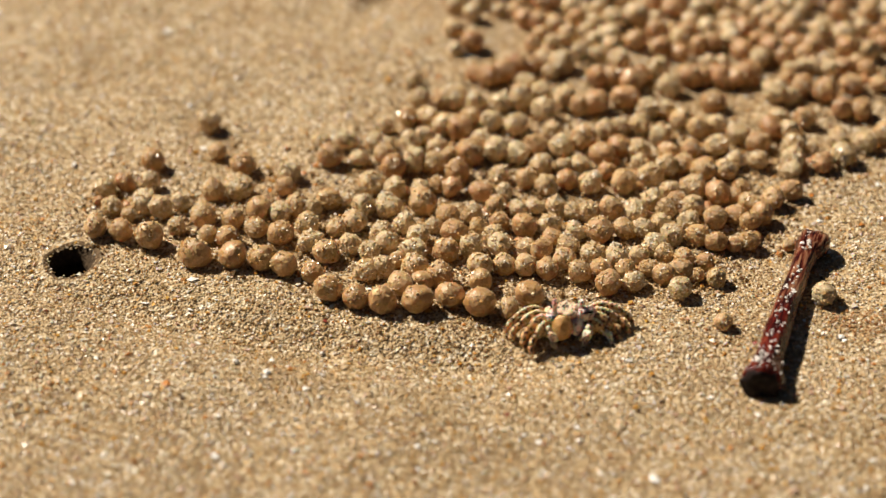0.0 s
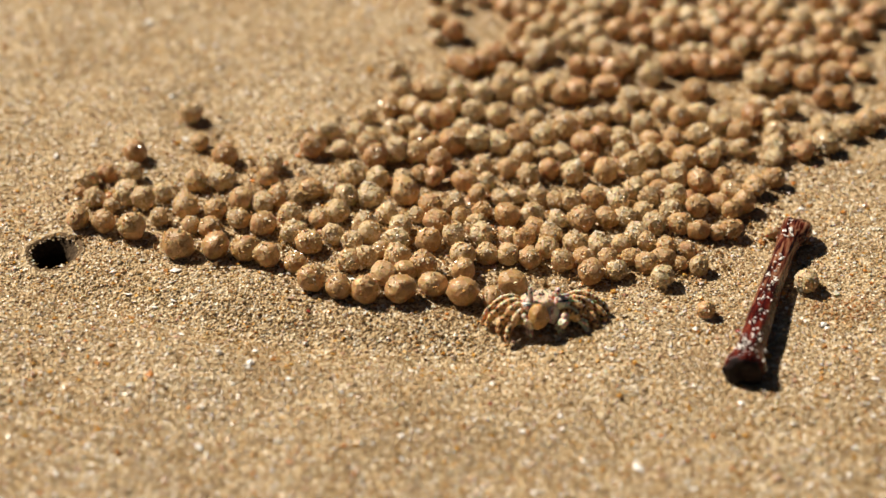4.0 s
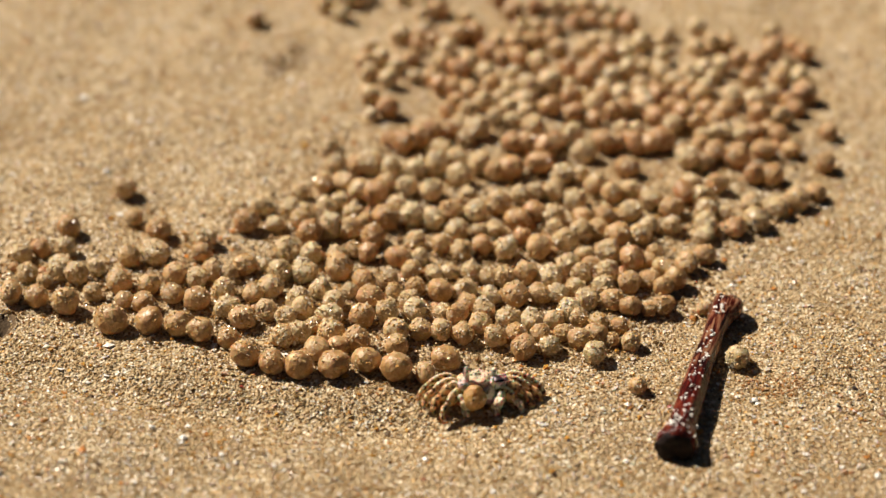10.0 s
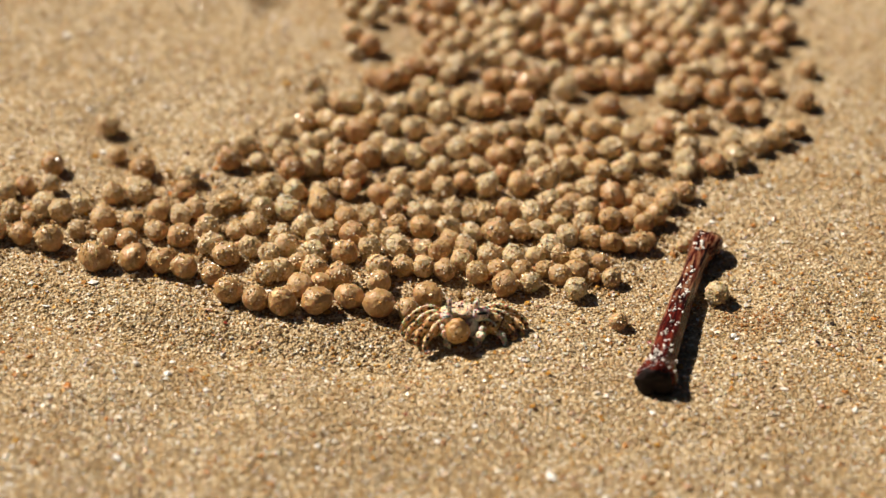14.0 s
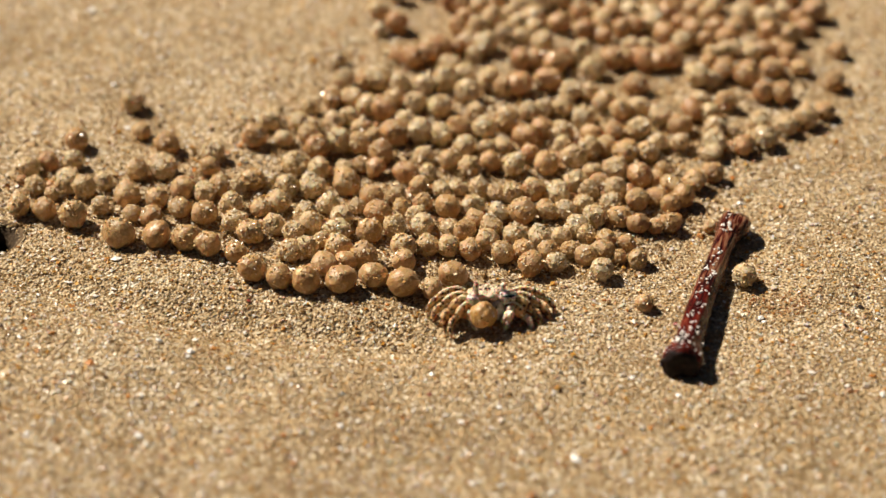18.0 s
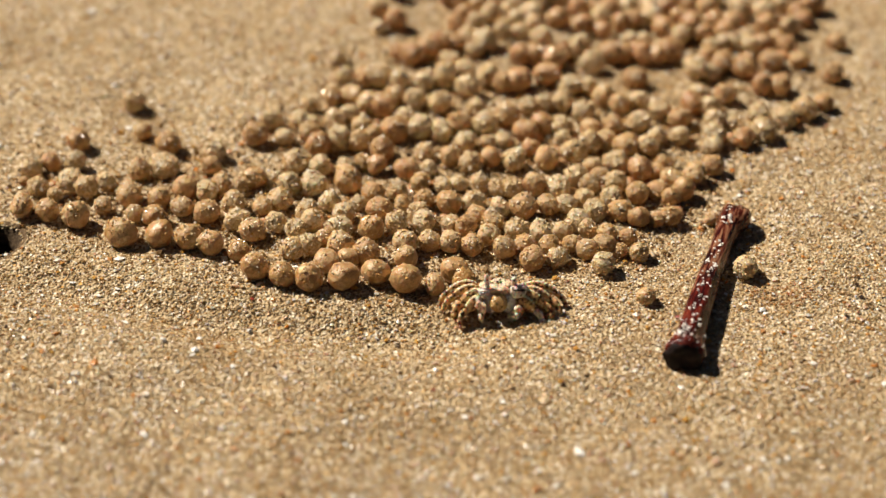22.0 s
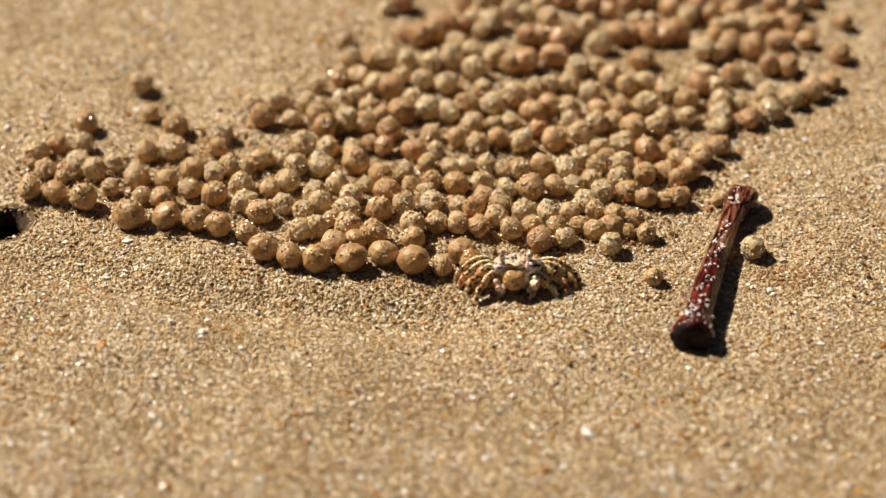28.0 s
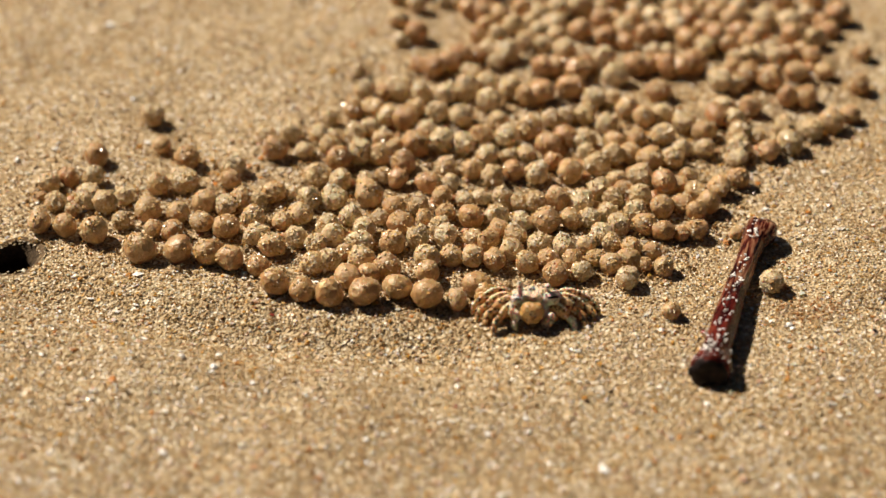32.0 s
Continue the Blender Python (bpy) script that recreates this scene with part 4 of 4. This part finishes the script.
chip("dark_grain", 27.7, -10.7, 0.7, DARK_CHIP, "dark brown grain lying on sand", 11)


def build_strays():
    """Small heaps of crumbs on the open sand, and a patch of rusty grains beside the twig."""
    rng = np.random.default_rng(51)

    def scatter(name, spots, mat, label):
        places, sizes = [], []
        for x, y, wide, deep, n, size, lift in spots:
            px, py = x * MM + rng.normal(0, wide * MM, n), y * MM + rng.normal(0, deep * MM, n)
            near = np.exp(-((px / MM - x) / wide) ** 2 - ((py / MM - y) / deep) ** 2)
            places.append(np.stack([px, py, height(px, py) + near * lift * MM * rng.random(n) + 0.1 * MM], 1))
            sizes.append(np.exp(rng.normal(math.log(size), 0.3, n)) * MM)
        verts, faces = grain_cloud(np.concatenate(places), np.concatenate(sizes), rng, 0.75)
        tagged(new(name, quick_mesh(name, verts, faces, [mat])), label, "sand", kind="stuff")

    scatter("crumb_heap", [(-18.1, 102.7, 1.7, 2.2, 170, 0.55, 1.3), (-15.2, 108.2, 1.1, 1.6, 80, 0.5, 1.0), (-8.2, 74.0, 1.8, 2.4, 110, 0.6, 1.2), (8.0, 60.0, 1.5, 1.2, 60, 0.5, 0.8)],
            DAMP_SHADE_GRAIN, "small heap of damp sand crumbs on open sand")
    scatter("rusty_grains", [(59.0, 2.6, 2.6, 1.6, 150, 0.42, 0.1), (63.5, 4.0, 2.2, 1.5, 70, 0.42, 0.1), (56.0, 4.6, 1.2, 0.9, 40, 0.4, 0.1)],
            RUST, "patch of rusty orange grains on sand")


build_strays()


# ---- the crab ----
def limb(name, points, radii, mat, parent, label="", sides=10, flat=1.0, seed=1):
    bm = bmesh.new()
    tube(bm, [Vector(p) * MM for p in points], [r * MM for r in radii], sides, flat)
    roughen(bm, 0.08 * MM, 2200, seed)
    return part(name, bm, mat, parent, label)


def lump(name, centre, size, mat, parent, turn=(0, 0, 0), label="", rough=0.12, scale=900, seed=1, detail=3):
    bm = bmesh.new()
    ball(bm, Vector(centre) * MM, Vector(size) * MM, turn, detail)
    roughen(bm, rough * MM, scale, seed)
    return part(name, bm, mat, parent, label)


def dashes(name, line, width, parent, label, gap=0.32):
    """A knobbly cream line along an edge of a leg, pinched between its dashes."""
    points, radii = [], []
    for k, (p, q) in enumerate(zip(line, line[1:])):
        p, q = Vector(p), Vector(q)
        w = width * (0.75 + 0.4 * abs(math.sin(k * 2.3)))
        for u, r in ((0.0, 0.25), (gap / 2, 0.8), (0.5, 1.0), (1 - gap / 2, 0.8)):
            points.append((p + (q - p) * u) * MM)
            radii.append(w * r * MM)
    bm = bmesh.new()
    tube(bm, points, radii, 6)
    return part(name, bm, BAND, parent, label)


def build_crab():
    crab = tagged(new("crab"), "tiny sand-coloured mottled crab holding a sand ball", "crab")
    bm = bmesh.new()
    ball(bm, (0, 0.5 * MM, 2.75 * MM), (6.7 * MM, 4.6 * MM, 3.5 * MM), (-26, 0, 0), 5)
    for v in bm.verts:  # boxy shell with a steep front and a flat belly
        x, y, z = v.co / MM
        if y < -1.5:
            y = -1.5 + (y + 1.5) * 0.4
        v.co = Vector((x * (1.0 + 0.06 * (z - 3)), y, z)) * MM
    roughen(bm, 0.45 * MM, 800, 2)
    roughen(bm, 0.22 * MM, 2000, 3)
    part("carapace", bm, CARAPACE, crab)
    bm = bmesh.new()
    rng = random.Random(4)
    tilt = Matrix.Rotation(radians(-26), 3, "X")
    for _ in range(22):  # dark flecks on the shell
        u = Vector((rng.uniform(-0.75, 0.75), rng.uniform(-0.75, 0.5), 0.8)).normalized()
        at = tilt @ Vector((3.4 * u.x, 2.33 * u.y, 1.8 * u.z)) + Vector((0, 0.5, 2.75))
        ball(bm, at * MM, Vector((rng.uniform(0.25, 0.6), 0.35, 0.25)) * MM, (0, 0, rng.uniform(0, 90)), 2)
    part("shell_spots", bm, SLIT, crab, "small dark spots on the shell")
    for s in (-1, 1):
        lump("mouth_plate", (s * 1.3, -2.2, 2.3), (2.3, 1.4, 3.1), FACE, crab, (-10, 0, s * 22), "pale lilac mouth plate", seed=4 + s)
        at = Vector((2.75, -1.6, 4.35)) if s > 0 else Vector((-2.35, -1.6, 3.95))
        wide, tall = (2.5, 2.1) if s > 0 else (1.8, 1.6)
        bm = bmesh.new()
        bmesh.ops.create_cube(bm, size=1.0, matrix=Matrix.Translation(at * MM) @ pose(0, 0, 0, -14, s * 8, s * 20) @ Matrix.Diagonal((wide * MM, 1.3 * MM, tall * MM, 1)))
        bmesh.ops.bevel(bm, geom=bm.edges[:], offset=0.36 * MM, segments=3, affect="EDGES")
        bmesh.ops.subdivide_edges(bm, edges=bm.edges[:], cuts=1)
        roughen(bm, 0.2 * MM, 1400, 7 + s)
        orbit = part("eye_socket", bm, FACE, crab, "pale lilac eye socket")
        lump("cheek", at + Vector((0, -0.62, -0.5)), (wide * 0.68, 0.6, tall * 0.42), CLAW, orbit, (0, 0, s * 20), "white cheek under the eye", 0.1)
        lump("eye", at + Vector((0.05 * s, -0.6, 0.45)), (wide * 0.8, 0.62, 0.42 if s > 0 else 0.2), SLIT, orbit, (0, s * 10, s * 20), "dark slit eye", 0.05)
        stalk = limb("eye_stalk", [(s * 1.95, -1.2, 4.5), (s * 1.95, -1.35, 5.5), (s * 1.98, -1.45, 6.3), (s * 2.05, -1.5, 6.75 - 0.15 * s)], [0.40, 0.36, 0.44, 0.30], EYE, crab, "pale upright eye stalk", seed=2 + s)
        lump("eye_spot", (s * 1.98, -1.82, 6.3), (0.3, 0.2, 0.5), SLIT, stalk, (0, 0, 0), "dark spot on the eye stalk", 0.02)
    lump("brow", (0, -1.6, 4.3), (3.2, 1.3, 0.9), CARAPACE, crab, (-18, 0, 0), "", 0.35, 1100, 5)
    claws = []
    for s in (-1, 1):
        arm = limb("claw_arm", [(0, 0, 0), (s * 0.9, -0.7, -0.1), (s * 1.2, -1.6, -0.35)], [0.55, 0.62, 0.55], LEG, crab, "tan blotched claw arm", 10, 1.0, 3)
        arm.location = Vector((s * 2.1, -1.4, 2.1)) * MM
        bm = bmesh.new()
        ball(bm, Vector((s * 0.25, -2.15, -0.15)) * MM, Vector((1.6, 1.5, 3.0)) * MM, (24, s * 20, 0), 4)
        roughen(bm, 0.4 * MM, 900, 4 + s)
        roughen(bm, 0.15 * MM, 2400, 9 + s)
        part("palm", bm, CLAW, arm, "smooth ivory claw")
        lump("wrist", (s * 0.75, -1.8, 0.85), (1.1, 1.1, 1.3), CLAW, arm, (0, s * 20, 0), "ivory claw wrist", 0.2)
        limb("finger", [(s * 0.05, -2.6, -0.9), (s * -0.25, -2.95, -1.55), (s * -0.55, -2.95, -2.15)], [0.48, 0.35, 0.12], CLAW, arm, "", 8)
        limb("finger", [(s * 0.3, -2.3, -1.1), (s * 0.15, -2.5, -1.7), (s * -0.2, -2.7, -2.2)], [0.40, 0.30, 0.12], CLAW, arm, "", 8)
        claws.append(arm)
    legs = []
    # for each leg from the front: hip's y, reach, toe's y, knee's height and thickness of the thigh
    spread = [(-1.5, 5.7, -4.6, 1.8, 1.15), (-0.6, 7.0, -3.6, 2.0, 1.5), (0.4, 8.3, -2.2, 2.3, 1.2), (1.4, 9.0, -1.0, 2.8, 0.95)]
    for s in (-1, 1):
        for k, (y0, reach, y1, knee, fat) in enumerate(spread):
            reach *= 1.0 + 0.10 * (s + 1) / 2
            if k == 0 and s < 0:  # one front leg is stretched forward
                reach, y1, knee = 5.9, -5.7, 2.0
            hip = Vector((s * 2.7, y0, 2.3))
            mid = Vector((s * reach * 0.82, y0 * 0.5 + y1 * 0.5, knee)) - hip
            wrist = Vector((s * reach * 0.97, y0 * 0.22 + y1 * 0.78, knee * 0.52)) - hip
            toe = Vector((s * reach * (0.98 if k > 1 else 0.93), y1, 0.0)) - hip
            arch = Vector((0, 0, 0.45 + 0.12 * k))
            run = [mid * u + arch * math.sin(u * math.pi) for u in (0.0, 0.2, 0.4, 0.6, 0.8, 1.0)]
            leg = limb("leg", run, [fat * g for g in (0.5, 0.9, 1.05, 1.05, 0.9, 0.55)], LEG, crab, "flat blotched tan leg", 10, 0.62, k + 1)
            leg.location = hip * MM
            for name, lift, ahead, width in (("upper_ridge", 0.95, -0.1, 0.24), ("side_ridge", 0.1, -0.5, 0.15)):
                line = []
                for j in range(9):
                    u = 0.12 + 0.11 * j
                    bulge = fat * (0.62 + 0.43 * math.sin(u * math.pi))
                    line.append(mid * u + arch * math.sin(u * math.pi) + Vector((0, ahead * bulge, lift * bulge)))
                dashes(name, line, width, leg, "row of cream dashes along the leg")
            ivory = k == 0 and s > 0
            limb("shin", [mid, mid * 0.5 + wrist * 0.5 + Vector((s * 0.2, 0, 0.1)), wrist], [fat * 0.52, fat * 0.56, fat * 0.4], CLAW if ivory else LEG, leg, "pale ivory shin" if ivory else "", 9, 0.7, k + 5)
            dashes("shin_band", [mid + (wrist - mid) * u + Vector((s * 0.15, -0.1, fat * 0.42)) for u in (0.05, 0.35, 0.65, 0.95)], 0.22, leg, "cream dashes along the shin")
            toe_part = limb("toe", [wrist, wrist * 0.5 + toe * 0.5 + Vector((s * 0.15, 0, 0)), toe], [fat * 0.42, fat * 0.34, 0.09], CLAW if ivory else LEG, leg, "", 8, 1.0, k + 9)
            dashes("toe_band", [wrist + (toe - wrist) * u + Vector((s * 0.1, -0.22, 0.05)) for u in (0.05, 0.4, 0.75)], 0.15, toe_part, "cream bands on the toe", 0.45)
            legs.append((leg, s, k))
    return crab, claws, legs


crab, claws, legs = build_crab()


def held_pellet(name, d, tall, label, variant):
    """The ball at the crab's mouth, with lobes of paste that swell out of it as the crab adds sand."""
    def shaped(seed, wide, high, crust):
        me = pellet_mesh(seed, 1.0, crust, 0.3, 0.2, 0.07)
        me.materials[0] = WET
        for v in me.vertices:
            v.co = Vector((v.co.x * wide, v.co.y * wide, v.co.z * high)) * MM
        return me

    core = tagged(new(name, shaped(variant, d, tall, 40)), label, "sand pellet")
    lobes = []
    for k, way in enumerate([(-1, -0.2, 0.1), (1, -0.2, 0.1), (-0.6, -0.5, 0.7), (0.6, -0.5, 0.7), (0, -1, 0), (-0.6, -0.5, -0.6), (0.6, -0.5, -0.6)]):
        lobe = tagged(new("sand_lobe", shaped(variant + 3 + k, d * 0.97, d * 0.97, 30)), "moist lump of added sand")
        lobe.parent = core
        lobes.append((lobe, Vector(way).normalized()))
        if k == 4:
            for n, (u, v) in enumerate(((-0.12, 0.24), (0.16, 0.08), (-0.30, -0.16), (0.05, -0.05))):
                at = Vector((u, -math.sqrt(0.25 - u * u - v * v), v)) * d
                lump("dark_speck", at, (0.34 - 0.05 * n, 0.25, 0.30), SLIT, lobe, (0, 30 * n, 0), "dark mineral speck", 0.06, 2500, n, 2)
    return core, lobes


old_ball, old_lobes = held_pellet("mouth_pellet", 3.0, 4.1, "tall smooth moist sand ball held at the crab's mouth", 40)
new_ball, new_lobes = held_pellet("mouth_pellet", 2.6, 2.7, "freshly made sand ball held at the crab's mouth", 55)

# seconds, x and y in millimetres, turn in degrees
CRAB_ROWS = [
    (0, 15.64, 1.21, 6.0),
    (1, 14.99, 1.41, 5.8),
    (2, 15.07, -0.13, 5.6),
    (2.5, 14.82, 0.12, 5.4),
    (4.5, 14.67, 1.60, 5.0),
    (5, 14.70, 0.52, 4.9),
    (6, 14.67, 0.90, 4.7),
    (7, 14.94, 1.45, 4.4),
    (8, 14.61, 0.92, 4.2),
    (9, 14.51, 2.14, 4.0),
    (10, 15.11, 0.40, 3.8),
    (13, 14.23, 1.61, 3.0),
    (14, 15.30, 1.32, 2.8),
    (14.5, 15.12, -0.06, 2.6),
    (16.5, 15.33, 0.99, 2.1),
    (17, 14.82, 0.49, 2.0),
    (17.5, 14.88, 0.43, 1.7),
    (18, 15.55, 0.72, 1.3),
    (19, 15.31, 1.31, 0.7),
    (20, 15.21, 0.98, 0.0),
    (20.5, 15.93, 1.95, -0.5),
    (21, 16.70, 1.71, -1.0),
    (22, 16.93, 1.04, -2.0),
    (22.5, 17.40, 2.08, -2.0),
    (23, 17.64, 0.51, -2.0),
    (24, 18.13, 1.56, -2.0),
    (25, 18.44, 1.52, -2.0),
    (25.5, 18.27, 2.70, -2.0),
    (27.5, 18.07, 2.10, -2.0),
    (28, 18.14, 2.47, -2.0),
    (29, 18.20, 2.62, -2.0),
    (30, 18.41, 3.26, -2.0),
    (31, 18.14, 3.15, -2.0),
    (32, 18.53, 3.12, -2.0),
]


def crab_at(t):
    ts = [r[0] for r in CRAB_ROWS]
    return [float(np.interp(t, ts, [r[k] for r in CRAB_ROWS])) for k in (1, 2, 3)]


def motions():
    def stand(x, y, turn, lift=0.0):
        return pose(x * MM, y * MM, float(height(x * MM, y * MM)) + (lift - 0.35) * MM, 0, 0, turn)

    walk(crab, [(t, stand(x, y, turn)) for t, x, y, turn in CRAB_ROWS])
    # the claws scrape sand by turns, down to the ground and up to the mouth
    steps = [k * 0.25 for k in range(129)]
    for claw, s, phase in ((claws[0], -1, 0.0), (claws[1], 1, math.pi)):
        rows = []
        for t in steps:
            beat = math.sin(t * 2 * math.pi * 0.9 + phase + 0.6 * math.sin(t * 1.3))
            rows.append((t, pose(s * 2.1 * MM, -1.4 * MM, 2.1 * MM, 6 + 16 * beat, 0, s * (4 - 10 * beat))))
        walk(claw, rows)
    # a slow shuffle of the legs
    for leg, s, k in legs:
        x, y, z = leg.location / MM
        rows = []
        for t in [j * 0.5 for j in range(65)]:
            stir = 1.0 if 20.0 <= t <= 24.0 else 0.35
            rows.append((t, pose(x * MM, y * MM, z * MM, 0, s * 3 * stir * math.sin(t * 2.1 + k * 1.7), 4 * stir * math.sin(t * 1.7 + k * 2.3 + s))))
        walk(leg, rows)

    def mouth(t, ahead, up, side=0.0):
        x, y, turn = crab_at(t)
        return stand(x, y, turn) @ pose(side * MM, ahead * MM, up * MM)

    hold = [(t, mouth(t, -2.9 - 0.045 * t, 2.9 - 0.015 * t, -0.95)) for t in [r[0] for r in CRAB_ROWS] if t <= 20.0]
    x, y, turn = crab_at(20.5)
    drop = [(20.2, mouth(20.2, -3.3, 2.2, -1.2)), (20.4, mouth(20.4, -2.9, 1.8, -5.0)), (20.6, mouth(20.6, -1.2, 1.7, -7.0)),
            (20.9, stand(x - 7.4, y + 2.0, 40, 1.7)), (21.3, stand(11.4, 6.0, 80, 1.6)), (32.0, stand(11.4, 6.0, 80, 1.6))]
    walk(old_ball, hold + drop)
    grow = [(0.0, 0.0), (20.2, 0.0), (20.6, -2.2), (21.0, -2.6), (22.0, -2.75), (23.0, -2.8), (24.5, -2.9), (28.0, -3.0), (32.0, -3.1)]
    grow_at = lambda t: float(np.interp(t, [g[0] for g in grow], [g[1] for g in grow]))
    times = sorted({r[0] for r in CRAB_ROWS} | {g[0] for g in grow})
    walk(new_ball, [(t, mouth(t, grow_at(t), 2.85, -0.2)) for t in times])
    # the balls swell as sand is added
    for lobes, rows in ((old_lobes, [(0.0, 0.05), (5.0, 0.12), (10.0, 0.3), (16.0, 0.5), (20.0, 0.62), (32.0, 0.62)]),
                        (new_lobes, [(0.0, 0.0), (21.0, 0.0), (23.0, 0.12), (25.0, 0.32), (28.0, 0.45), (30.0, 0.55), (32.0, 0.6)])):
        for lobe, way in lobes:
            walk(lobe, [(t, Matrix.Translation(way * out * MM)) for t, out in rows])


motions()
